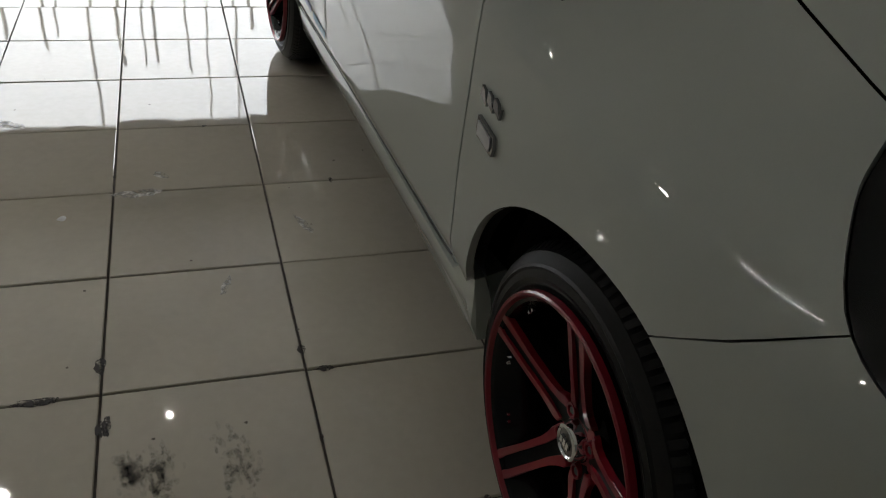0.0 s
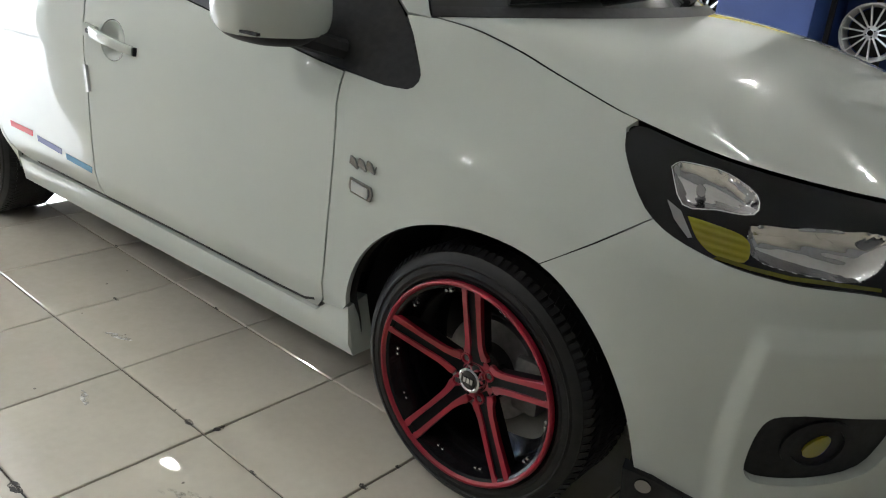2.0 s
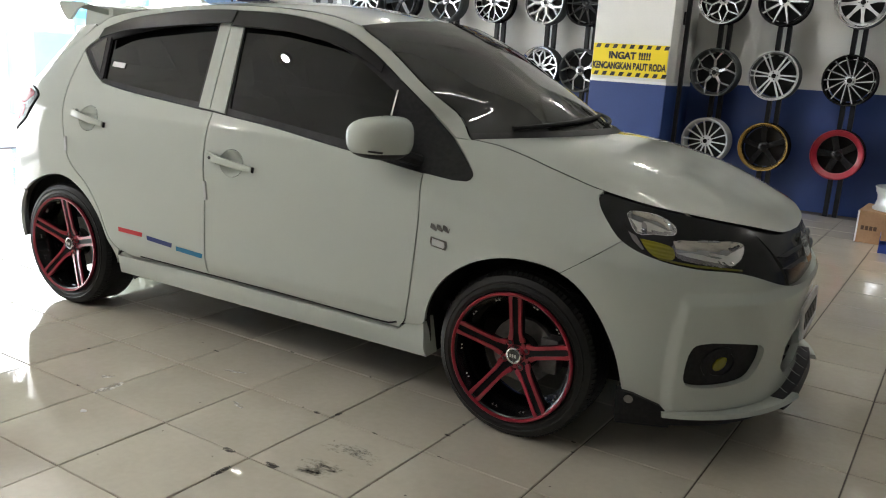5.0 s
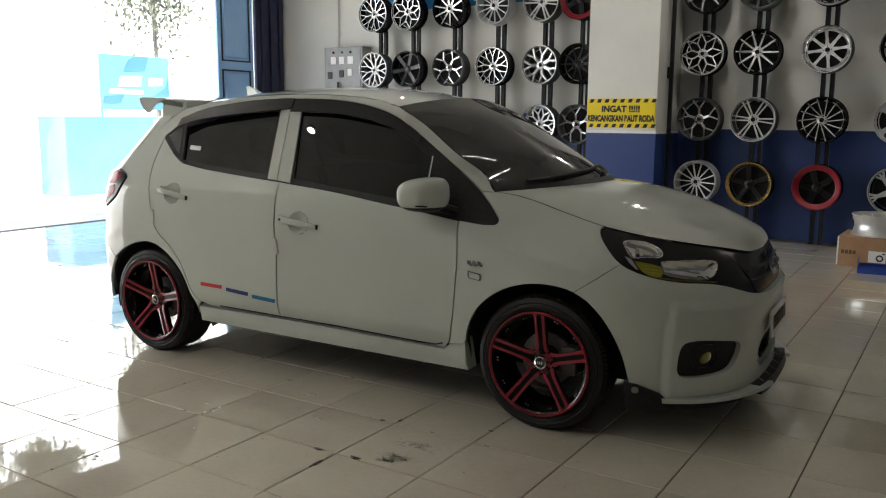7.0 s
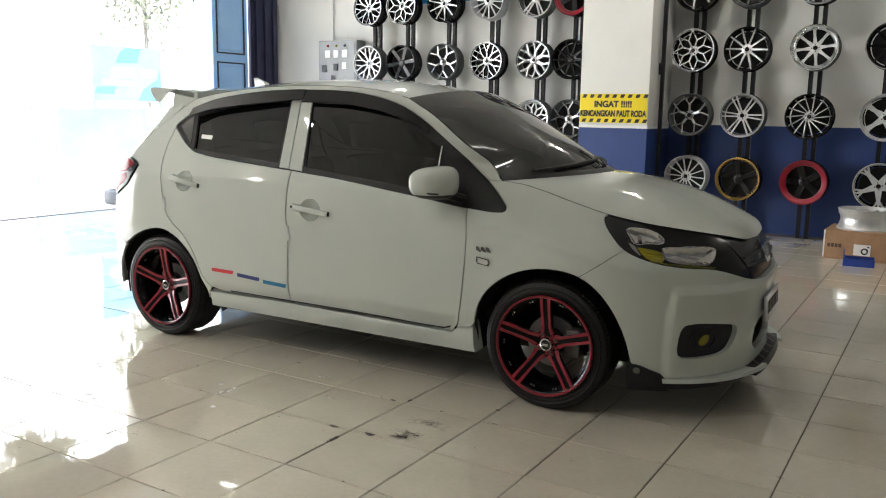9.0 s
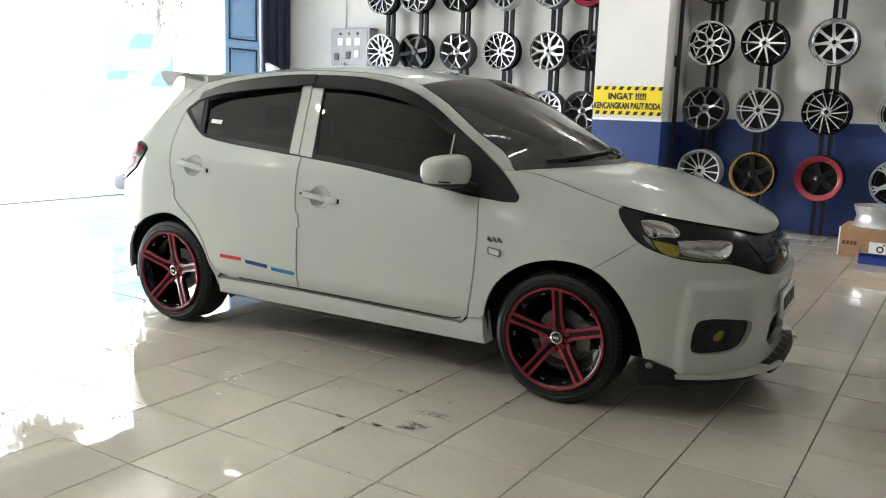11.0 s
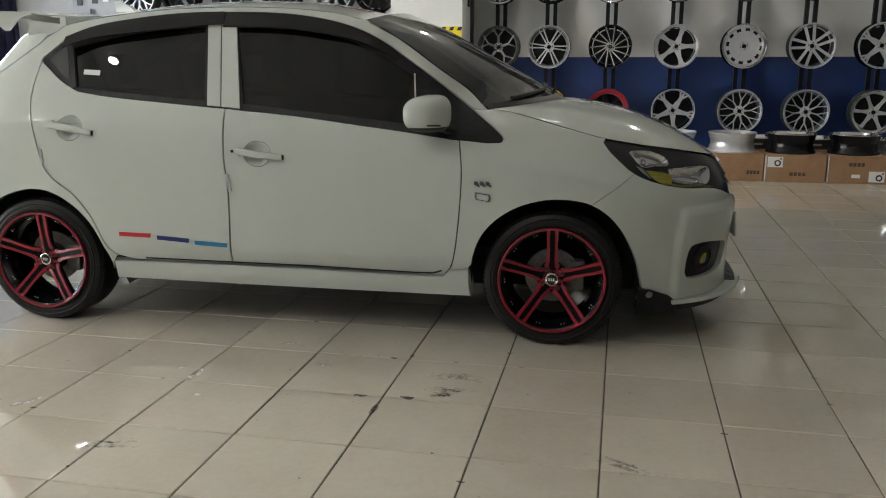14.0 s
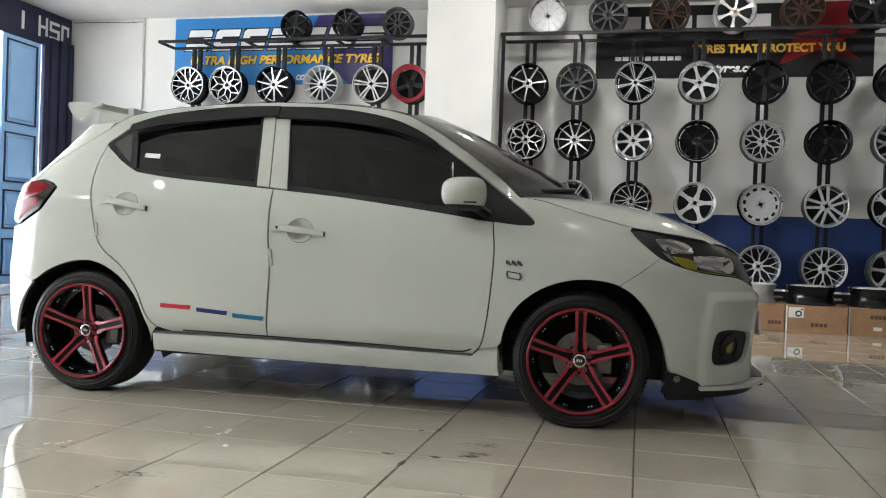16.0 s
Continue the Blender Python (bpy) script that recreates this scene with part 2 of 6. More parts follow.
def part(name, bm, mat, parent=None, label="", smooth=True, m=None, face=None):
    """Links a bmesh as one mesh object, under a thing or a part if given."""
    me = bpy.data.meshes.new(name)
    if face is None:
        bmesh.ops.recalc_face_normals(bm, faces=bm.faces)
    else:
        bm.normal_update()
        if sum((f.normal * f.calc_area() for f in bm.faces), Vector()).dot(Vector(face)) < 0:
            bmesh.ops.reverse_faces(bm, faces=bm.faces)
    if smooth:
        for f in bm.faces:
            f.smooth = True
        for e in bm.edges:
            if len(e.link_faces) == 2 and e.calc_face_angle(0) > 0.6:
                e.smooth = False
    bm.to_mesh(me)
    bm.free()
    me.materials.append(mat)
    outward(me)
    ob = new(name, me)
    ob.parent = parent
    if m:
        ob.matrix_basis = m
    if label:
        ob["label"] = label
    return ob


def share(ob, parent, m):
    """Another object on the same mesh."""
    o = new(ob.name.split(".")[0], ob.data)
    o.parent, o.matrix_basis = parent, m
    if "label" in ob:
        o["label"] = ob["label"]
    return o


def group_empty(name, m=None, parent=None):
    e = new(name)
    e.empty_display_size = 0.1
    e.parent = parent
    if m:
        e.matrix_basis = m
    return e


def box(bm, x0, x1, y0, y1, z0, z1, bevel=0.0):
    b = bmesh.new()
    bmesh.ops.create_cube(b, size=1)
    for v in b.verts:
        v.co = Vector((x0 if v.co.x < 0 else x1, y0 if v.co.y < 0 else y1, z0 if v.co.z < 0 else z1))
    if bevel:
        bmesh.ops.bevel(b, geom=b.edges[:], offset=bevel, segments=2, affect="EDGES", profile=0.5)
    join(bm, b)
    return bm


def join(bm, other, m=None):
    """Adds other to bm, through m."""
    if m:
        bmesh.ops.transform(other, matrix=m, verts=other.verts)
    vs = [bm.verts.new(v.co) for v in other.verts]
    other.verts.index_update()
    for f in other.faces:
        bm.faces.new([vs[v.index] for v in f.verts])
    other.free()
    return bm


def one_box(*a, bevel=0.0):
    return box(bmesh.new(), *a, bevel=bevel)


def lathe(bm, profile, seg=48, start=0.0, turn=2 * math.pi, close=False):
    """Turns a profile of (radius, y) round the y axis."""
    full = abs(turn - 2 * math.pi) < 1e-6
    n = seg if full else seg + 1
    rings = []
    for r, y in profile:
        rings.append([bm.verts.new((r * math.cos(start + turn * k / seg), y, r * math.sin(start + turn * k / seg))) for k in range(n)])
    pairs = list(zip(rings, rings[1:])) + ([(rings[-1], rings[0])] if close else [])
    for a, b in pairs:
        for k in range(seg):
            j = (k + 1) % n
            bm.faces.new((a[k], a[j], b[j], b[k]))
    return bm


def tube(bm, points, radius, seg=8):
    """A round bar along points."""
    rings = []
    pts = [Vector(p) for p in points]
    for i, p in enumerate(pts):
        d = (pts[min(i + 1, len(pts) - 1)] - pts[max(i - 1, 0)]).normalized()
        q = d.to_track_quat("Z", "Y")
        rings.append([bm.verts.new(p + q @ Vector((radius * math.cos(2 * math.pi * k / seg), radius * math.sin(2 * math.pi * k / seg), 0))) for k in range(seg)])
    for a, b in zip(rings, rings[1:]):
        for k in range(seg):
            bm.faces.new((a[k], a[(k + 1) % seg], b[(k + 1) % seg], b[k]))
    bm.faces.new(rings[0]), bm.faces.new(rings[-1])
    return bm


def grid(bm, rows):
    """A surface through rows of places."""
    vs = [[bm.verts.new(p) for p in row] for row in rows]
    for a, b in zip(vs, vs[1:]):
        for k in range(len(a) - 1):
            bm.faces.new((a[k], a[k + 1], b[k + 1], b[k]))
    return bm


def curve(points, n=6):
    """A smooth run through points (Catmull-Rom)."""
    p = [np.array(q, float) for q in points]
    p = [2 * p[0] - p[1], *p, 2 * p[-1] - p[-2]]
    out = []
    for a, b, c, d in zip(p, p[1:], p[2:], p[3:]):
        for k in range(n):
            t = k / n
            out.append(0.5 * (2 * b + (c - a) * t + (2 * a - 5 * b + 4 * c - d) * t * t + (3 * b - a - 3 * c + d) * t ** 3))
    out.append(p[-2])
    return [tuple(q) for q in out]


def writing(text, size, m, mat, parent, name="text", depth=0.002, align="CENTER", bold=0.022, slant=0.0):
    data = bpy.data.curves.new(name, "FONT")
    data.body, data.size, data.extrude, data.align_x, data.align_y = text, size, depth, align, "CENTER"
    data.offset, data.shear = size * bold, slant
    o = new(name, data)
    dg = bpy.context.evaluated_depsgraph_get()
    me = bpy.data.meshes.new_from_object(o.evaluated_get(dg))
    bpy.data.objects.remove(o)
    bm = bmesh.new()
    bm.from_mesh(me)
    bpy.data.meshes.remove(me)
    seen, spans = set(), []
    for v in bm.verts:
        if v in seen:
            continue
        stack, isle = [v], set()
        while stack:
            u = stack.pop()
            if u not in isle:
                isle.add(u)
                stack += [e.other_vert(u) for e in u.link_edges]
        seen |= isle
        spans.append([min(u.co.x for u in isle), max(u.co.x for u in isle), isle])
    spans.sort(key=lambda q: q[0])
    letters = []
    for a, b, isle in spans:
        if letters and a < letters[-1][1] - 0.3 * (b - a):
            letters[-1][1] = max(b, letters[-1][1])
            letters[-1][2] |= isle
        else:
            letters.append([a, b, set(isle)])
    made = []
    for a, b, isle in letters:
        one = bmesh.new()
        to = {u: one.verts.new(u.co) for u in sorted(isle, key=lambda u: u.index)}
        for f in bm.faces:
            if f.verts[0] in isle:
                one.faces.new([to[u] for u in f.verts])
        made.append(part("letter", one, mat, parent, smooth=False, m=m))
    bm.free()
    return made

# ---- the room ----
WEST, EAST, NORTH, SOUTH, HIGH = -5.5, 9.0, 6.15, -9.0, 3.8


def structure(name, bm, mat, label, category):
    return tagged(part(name, bm, mat, smooth=False), label, category, kind="structure")


bm = one_box(-60, 60, -60, 60, -0.30, -0.06)
structure("ground", bm, CONCRETE, "pale sunlit concrete yard outside the shop", "ground")
# Glowing sheet in place of the distant sky; it also lights the room.
structure("backdrop", one_box(-46, -45.9, -60, 60, -0.05, 26), BACKDROP_GLOW, "bright hazy daylight beyond the yard", "backdrop")
floor = structure("floor", one_box(WEST - 0.1, EAST, SOUTH, NORTH, -0.055, -0.006), GROUT, "glossy cream ceramic tile floor with dark grout", "floor")
bm = one_box(WEST - 0.2, EAST, NORTH, NORTH + 0.2, 1.23, HIGH + 0.1)
north = structure("wall_north", bm, WHITE_WALL, "white painted wall behind the wheel display", "wall")
part("dado", one_box(WEST - 0.2, EAST, NORTH - 0.003, NORTH + 0.2, -0.05, 1.23), BLUE_WALL, north, "dark blue painted lower wall", smooth=False)
# Unseen east and south walls close the room; their grey limits bounced light.
structure("wall_east", one_box(EAST, EAST + 0.2, SOUTH, NORTH + 0.2, -0.05, HIGH + 0.1), GREY_WALL, "plain grey painted side wall", "wall")
bm = one_box(WEST - 0.2, EAST + 0.2, SOUTH - 0.2, SOUTH, -0.05, HIGH + 0.1)
structure("wall_south", bm, GREY_WALL, "plain grey rear wall of the shop", "wall")
bm = one_box(WEST - 0.2, WEST, 5.6, NORTH, -0.05, HIGH + 0.1)
box(bm, WEST - 0.2, WEST, SOUTH, -4.3, -0.05, HIGH + 0.1)
box(bm, WEST - 0.2, WEST, -4.3, 5.6, 3.42, HIGH + 0.1)
structure("wall_west", bm, WHITE_WALL, "side wall with a wide opening to the yard", "wall")
bm = one_box(WEST - 0.3, EAST + 0.2, SOUTH - 0.2, NORTH + 0.2, HIGH, HIGH + 0.12)
for x in (-4.3, -2.95, -1.6, -0.25, 1.1, 2.45, 3.8, 5.15, 6.5, 7.85):
    box(bm, x - 0.006, x + 0.006, SOUTH, NORTH, HIGH - 0.003, HIGH + 0.01)
for y in (-7.5, -6.0, -4.5, -3.0, -1.5, 0.0, 1.5, 3.0, 4.5):
    box(bm, WEST, EAST, y - 0.006, y + 0.006, HIGH - 0.003, HIGH + 0.01)
structure("ceiling", bm, CEILING, "off-white panelled ceiling", "ceiling")

# the square pillar with its warning sign
pillar = structure("pillar", one_box(0.08, 0.91, 5.32, NORTH - 0.004, 1.21, HIGH, bevel=0.006), WHITE_WALL, "square white pillar with a blue foot", "pillar")
part("pillar_foot", one_box(0.078, 0.912, 5.318, NORTH - 0.006, -0.006, 1.18, bevel=0.006), BLUE_WALL, pillar, "dark blue painted foot", smooth=False)
part("white_line", one_box(0.079, 0.911, 5.319, NORTH - 0.005, 1.18, 1.21), SIGN_WHITE, pillar, smooth=False)


def warning_sign():
    s = tagged(group_empty("warning_sign", pose(0.495, 5.312, 1.405)), "yellow warning sign with black lettering and hazard stripes", "sign")
    part("board", one_box(-0.405, 0.405, -0.004, 0.004, -0.165, 0.165), SIGN_YELLOW, s, smooth=False)
    for z in (-0.14, 0.14):
        for k in range(9):
            bm = bmesh.new()
            x = -0.38 + k * 0.092
            vs = [bm.verts.new((x + dx, -0.0065, z + dz)) for dx, dz in ((0, -0.02), (0.045, -0.02), (0.062, 0.02), (0.017, 0.02))]
            bm.faces.new(vs)
            ex = bmesh.ops.extrude_face_region(bm, geom=bm.faces[:])
            bmesh.ops.translate(bm, vec=(0, 0.003, 0), verts=[v for v in ex["geom"] if isinstance(v, bmesh.types.BMVert)])
            part("hazard_stripe", bm, SIGN_BLACK, s, smooth=False)
    up = pose(0, -0.006, 0.045, 90)
    writing("INGAT !!!!!", 0.098, up, SIGN_BLACK, s, bold=0.04)
    writing("KENCANGKAN BAUT RODA", 0.084, pose(0, -0.006, -0.062, 90) @ Matrix.Diagonal((0.735, 1.15, 1, 1)), SIGN_BLACK, s, bold=0.042)
    return s


warning_sign()
part("white_switch", one_box(0.912, 0.93, 5.62, 5.70, 1.80, 1.93, bevel=0.004), BLACK_PLASTIC, pillar, smooth=False)

# the folded blue doors, the navy pelmet over the opening
def panel_door(y, depth, mat, name, label):
    d = tagged(group_empty(name, pose(WEST + 0.02, y, 0)), label, "door")
    w = 0.70
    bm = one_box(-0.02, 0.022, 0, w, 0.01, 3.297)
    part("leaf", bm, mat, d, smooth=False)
    for z0, z1 in ((0.12, 0.62), (0.74, 1.26), (1.36, 2.02), (2.14, 3.24)):
        bm = bmesh.new()
        for a in ((0.07, 0.09, z0, z1), (w - 0.09, w - 0.07, z0, z1), (0.09, w - 0.09, z0, z0 + 0.02), (0.09, w - 0.09, z1 - 0.02, z1)):
            box(bm, 0.020, 0.037, *a)
        part("moulding", bm, DOOR_NAVY, d, "dark blue panel moulding", smooth=False)
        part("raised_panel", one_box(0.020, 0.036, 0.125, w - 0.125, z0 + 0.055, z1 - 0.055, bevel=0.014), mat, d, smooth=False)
    return d


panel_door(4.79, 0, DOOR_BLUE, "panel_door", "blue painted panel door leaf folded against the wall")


def folded_leaves():
    d = tagged(group_empty("folding_door", pose(WEST, 5.52, 0)), "dark navy folding door leaves stacked in the corner", "door")
    for k in range(6):
        y = 0.02 + k * 0.095
        part("leaf", one_box(0.01, 0.10 if k % 2 else 0.07, y, y + 0.085, 0.01, 3.42, bevel=0.006), CURTAIN, d, smooth=False)
    return d


folded_leaves()


def pelmet():
    d = tagged(group_empty("pelmet_banner", pose(WEST + 0.03, 0, 0)), "navy cloth banner with white marks over the opening", "banner")
    part("cloth", one_box(0, 0.015, -4.6, 6.10, 3.30, 3.78), CURTAIN, d, smooth=False)
    # Unseen strip, added so the floor's reflection of the opening ends lower.
    part("lower_cloth", one_box(-0.02, -0.005, -4.6, 0.45, 2.76, 3.32), CURTAIN, d, "lower navy cloth strip", smooth=False)

    def mark(*a):
        part("white_mark", one_box(0.015, 0.02, *a), SIGN_WHITE, d, "white printed mark", smooth=False)

    for y in (5.10, 4.45, 4.30):
        mark(y, y + 0.05, 3.42, 3.66)
    mark(4.35, 4.45, 3.52, 3.56)
    for k, (y0, y1, z0, z1) in enumerate(((5.42, 5.46, 3.40, 3.68), (5.42, 5.60, 3.52, 3.56), (5.56, 5.60, 3.40, 3.68), (5.64, 5.84, 3.62, 3.66), (5.64, 5.68, 3.54, 3.64), (5.64, 5.84, 3.52, 3.56), (5.80, 5.84, 3.42, 3.54), (5.64, 5.84, 3.41, 3.45), (5.88, 5.92, 3.40, 3.66), (5.88, 6.04, 3.62, 3.66), (6.0, 6.04, 3.52, 3.64))):
        mark(y0, y1, z0, z1)
    return d


pelmet()

# ---- the wheel displays ----


def spoke_bm(kind, n, r0, r1, k, w=0.03):
    """One arm of a wheel face, pointing along +x at angle zero, front face at y = 0 and facing -y."""
    bm = bmesh.new()

    def bar(ax, az, bx, bz, wa, wb, ya=0.0, yb=-0.004, depth=0.022):
        d = Vector((bx - ax, 0, bz - az)).normalized()
        q = Vector((-d.z, 0, d.x))
        f = []
        for y in (0.0, depth):
            f.append([bm.verts.new((ax + q.x * s * wa / 2, ya + y, az + q.z * s * wa / 2)) for s in (-1, 1)] + [bm.verts.new((bx + q.x * s * wb / 2, yb + y, bz + q.z * s * wb / 2)) for s in (1, -1)])
        a, b = f
        bm.faces.new(a), bm.faces.new(b[::-1])
        for i in range(4):
            bm.faces.new((a[i], a[(i + 1) % 4], b[(i + 1) % 4], b[i]))

    if kind == "plain":
        bar(r0, 0, r1, 0, w, w * 1.15, 0.024)
    elif kind == "taper":
        bar(r0, 0, r1, 0, w * 1.3, w * 0.75, 0.026)
    elif kind == "fan":
        bar(r0, 0, r1 * 0.6, 0, w * 0.9, w * 1.1, 0.016, 0.006)
        bar(r1 * 0.6, 0, r1, 0, w * 1.1, w * 2.3, 0.006, -0.002)
    elif kind == "twin":
        for s in (-1, 1):
            bar(r0, s * w * 0.45, r1, s * w * 1.0, w * 0.55, w * 0.6, 0.012)
    elif kind == "y":
        m = r0 + (r1 - r0) * 0.45
        bar(r0, 0, m, 0, w, w * 0.9, 0.024, 0.008)
        for s in (-1, 1):
            bar(m - 0.006, 0, r1, s * r1 * math.sin(math.pi / n) * 0.62, w * 0.6, w * 0.6, 0.008)
    elif kind == "mesh":
        a = math.pi / n
        for s in (-1, 1):
            bar(r0, 0, r1 * math.cos(a), s * r1 * math.sin(a), w * 0.55, w * 0.5, 0.012)
    elif kind == "swirl":
        a = 0.42
        bar(r0, 0, r1 * math.cos(a), r1 * math.sin(a), w * 0.55, w * 0.7, 0.012)
    elif kind == "fork":
        a, m = math.pi / n, r1 * 0.56
        bar(r0, 0, m, 0, w * 0.8, w * 0.7, 0.020, 0.006)
        for s in (-1, 1):
            bar(m - 0.004, 0, r1 * math.cos(a), s * r1 * math.sin(a), w * 0.6, w * 0.55, 0.006)
    elif kind == "slots":
        a = math.tan(math.pi / n)
        bar(0.045, 0, r1 * 0.70, 0, 0.09 * a * 1.02, 1.4 * r1 * a * 1.02, 0.004, 0.0, 0.010)
        bar(r1 * 0.695, 0, r1 * 0.84, 0, r1 * 0.62 * a, r1 * 0.80 * a, 0.0, -0.002, 0.012)
        bar(r1 * 0.835, 0, r1 * 0.99, 0, 1.67 * r1 * a * 1.02, 1.98 * r1 * a * 1.01, -0.002, -0.004, 0.010)
    elif kind == "waist":
        bar(r0, 0, r1 * 0.55, 0, w * 2.0, w * 1.1, 0.018, 0.006)
        bar(r1 * 0.545, 0, r1 * 0.82, 0, w * 1.1, w * 1.5, 0.006, 0.0)
        bar(r1 * 0.815, 0, r1, 0, w * 1.5, w * 3.4, 0.0, -0.004)
    elif kind == "disc":
        bar(0.05, 0, r1 * 0.98, 0, 0.11 * r1, 1.86 * r1 * math.tan(math.pi / n), 0.0, 0.0, 0.008)
    elif kind == "star":
        bar(r0, 0, r1, 0, w * 2.3, w * 0.5, 0.012)
        for s in (-1, 1):
            bar(r1 * 0.62, 0, r1 * 0.985, s * 0.045, w * 0.5, w * 0.7, 0.0)
    return bm


def display_rim(kind, n, face, barrel, lip, radius=0.243, depth=0.19, w=0.03, name="alloy_rim", label="", dish=0.015, cap=None, lipw=0.016):
    """A bare alloy rim, its axis along y, the face towards -y, its middle at the origin."""
    rim = tagged(group_empty(name), label, "car rim", "rims on display")
    R = radius
    prof = [(R, 0.0), (R - 0.004, -0.006), (R - 0.012, -0.006), (R - 0.016, 0.004), (R - 0.020, 0.03), (R - 0.035, 0.06), (R - 0.038, depth * 0.55), (R - 0.022, depth - 0.02), (R - 0.006, depth), (R, depth), (R + 0.001, depth - 0.012), (R - 0.016, depth - 0.03), (R - 0.030, depth * 0.55), (R - 0.026, 0.065), (R - 0.010, 0.035), (R - 0.008, 0.012)]
    part("barrel", lathe(bmesh.new(), prof, 40, close=True), barrel, rim)
    bm = lathe(bmesh.new(), [(R + 0.001, -0.002), (R - 0.003, -0.009), (R - 0.010, -0.008), (R - 0.014, -0.002), (R - lipw, 0.6 * dish), (R - lipw - 0.006, dish)], 40)
    part("lip", bm, lip, rim)
    first = part("spoke", spoke_bm(kind, n, 0.042, R - 0.016, 0, w), face, rim, smooth=False, m=pose(0, dish, 0) @ Matrix.Rotation(-math.pi / 2, 4, "Y"))
    for k in range(1, n):
        share(first, rim, pose(0, dish, 0) @ Matrix.Rotation(-(2 * math.pi * k / n + math.pi / 2), 4, "Y"))
    if face == MACHINED:
        first = part("spoke_side", spoke_bm(kind, n, 0.042, R - 0.016, 0, w * 1.9), barrel, rim, "black painted spoke flank", smooth=False, m=pose(0, dish + 0.005, 0) @ Matrix.Rotation(-math.pi / 2, 4, "Y"))
        for k in range(1, n):
            share(first, rim, pose(0, dish + 0.005, 0) @ Matrix.Rotation(-(2 * math.pi * k / n + math.pi / 2), 4, "Y"))
    hub = part("hub", lathe(bmesh.new(), [(0.024, 0.016), (0.046, 0.018), (0.056, 0.026), (0.058, 0.06), (0.0, 0.06)], 24), face, rim, m=pose(0, dish, 0))
    part("centre_cap", lathe(bmesh.new(), [(0.0, 0.014), (0.020, 0.014), (0.0245, 0.018), (0.0245, 0.03)], 20), cap or RIM_BLACK, rim, m=pose(0, dish, 0))
    # Black disc puts the shade behind the spokes into the colour.
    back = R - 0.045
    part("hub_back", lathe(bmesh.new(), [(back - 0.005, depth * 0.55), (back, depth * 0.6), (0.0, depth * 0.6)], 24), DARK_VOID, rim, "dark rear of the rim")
    first = None
    for k in range(4):
        a = math.pi / 2 * k + 0.78
        m = pose(0.0365 * math.cos(a), dish + 0.0155, 0.0365 * math.sin(a))
        if first:
            share(first, rim, m)
        else:
            first = part("bolt_hole", lathe(bmesh.new(), [(0.0, 0.0), (0.0065, 0.0), (0.0075, 0.008)], 8), BLACK_PLASTIC, rim, m=m)
    return rim


DESIGNS = {}


def design(key, *a, **k):
    DESIGNS[key] = (a, k)


design("mesh_cut", "fork", 8, MACHINED, RIM_BLACK, MACHINED, w=0.021, label="black alloy rim with machined forked spokes meeting at the edge")
design("pair_cut", "twin", 8, MACHINED, RIM_BLACK, MACHINED, w=0.015, label="black alloy rim with slim machined twin spokes")
design("ten_cut", "taper", 10, MACHINED, RIM_BLACK, RIM_BLACK, w=0.019, label="black alloy rim with ten slim polished spokes")
design("seven_cut", "plain", 7, MACHINED, RIM_BLACK, RIM_BLACK, w=0.017, label="black alloy rim with seven polished spokes")
design("grey_ten", "plain", 10, GUNMETAL, GUNMETAL, GUNMETAL, w=0.02, label="gunmetal grey multi-spoke alloy rim")
design("y_cut", "y", 9, MACHINED, RIM_BLACK, MACHINED, w=0.017, label="black alloy rim with forked machined spokes")
design("silver_fan", "waist", 6, SILVER, GUNMETAL, CHROME, w=0.026, dish=0.05, lipw=0.048, label="silver deep-dish six-spoke alloy rim")
design("black_six", "plain", 6, RIM_BLACK, RIM_BLACK, RIM_BLACK, w=0.045, label="matt black six-spoke alloy rim")
design("black_mesh", "mesh", 10, RIM_BLACK, RIM_BLACK, RIM_BLACK, w=0.025, label="black mesh-spoke alloy rim")
design("silver_mesh", "mesh", 9, SILVER, SILVER, CHROME, w=0.022, dish=0.045, lipw=0.035, label="silver deep-dish mesh alloy rim")
design("black_chrome", "taper", 8, RIM_BLACK, RIM_BLACK, CHROME, w=0.030, dish=0.022, lipw=0.020, label="black eight-spoke alloy rim with a chrome lip")
design("silver_bbs", "fork", 10, SILVER, GUNMETAL, CHROME, w=0.021, dish=0.035, lipw=0.040, label="silver fork-spoke alloy rim with a chrome lip")
design("grey_y", "y", 5, DARK_CHROME, GUNMETAL, GUNMETAL, w=0.030, label="dark grey alloy rim with five forked spokes")
design("silver_twin", "twin", 6, SILVER, GUNMETAL, SILVER, w=0.026, label="silver alloy rim with six twin spokes")
design("swirl_cut", "swirl", 14, MACHINED, RIM_BLACK, RIM_BLACK, w=0.015, label="black alloy rim with swirling machined spokes")
design("silver_star", "star", 5, SILVER, RIM_BLACK, SILVER, w=0.03, label="silver five-star alloy rim")
design("fat_five", "waist", 5, SILVER, RIM_BLACK, SILVER, w=0.036, dish=0.03, lipw=0.026, label="silver alloy rim with five broad waisted spokes")
design("slot_disc", "slots", 12, SILVER, RIM_BLACK, CHROME, w=0.058, dish=0.035, lipw=0.045, label="silver slotted disc rim with a chrome lip")
design("web", "y", 7, MACHINED, GUNMETAL, SILVER, w=0.028, dish=0.02, label="silver alloy rim with a web of forked spokes")
design("chrome_disc", "waist", 8, SILVER, GUNMETAL, CHROME, w=0.021, dish=0.045, lipw=0.052, label="silver eight-spoke alloy rim with a deep chrome lip")
design("silver_five", "twin", 5, SILVER, GUNMETAL, SILVER, w=0.050, label="silver alloy rim with five twin spokes")
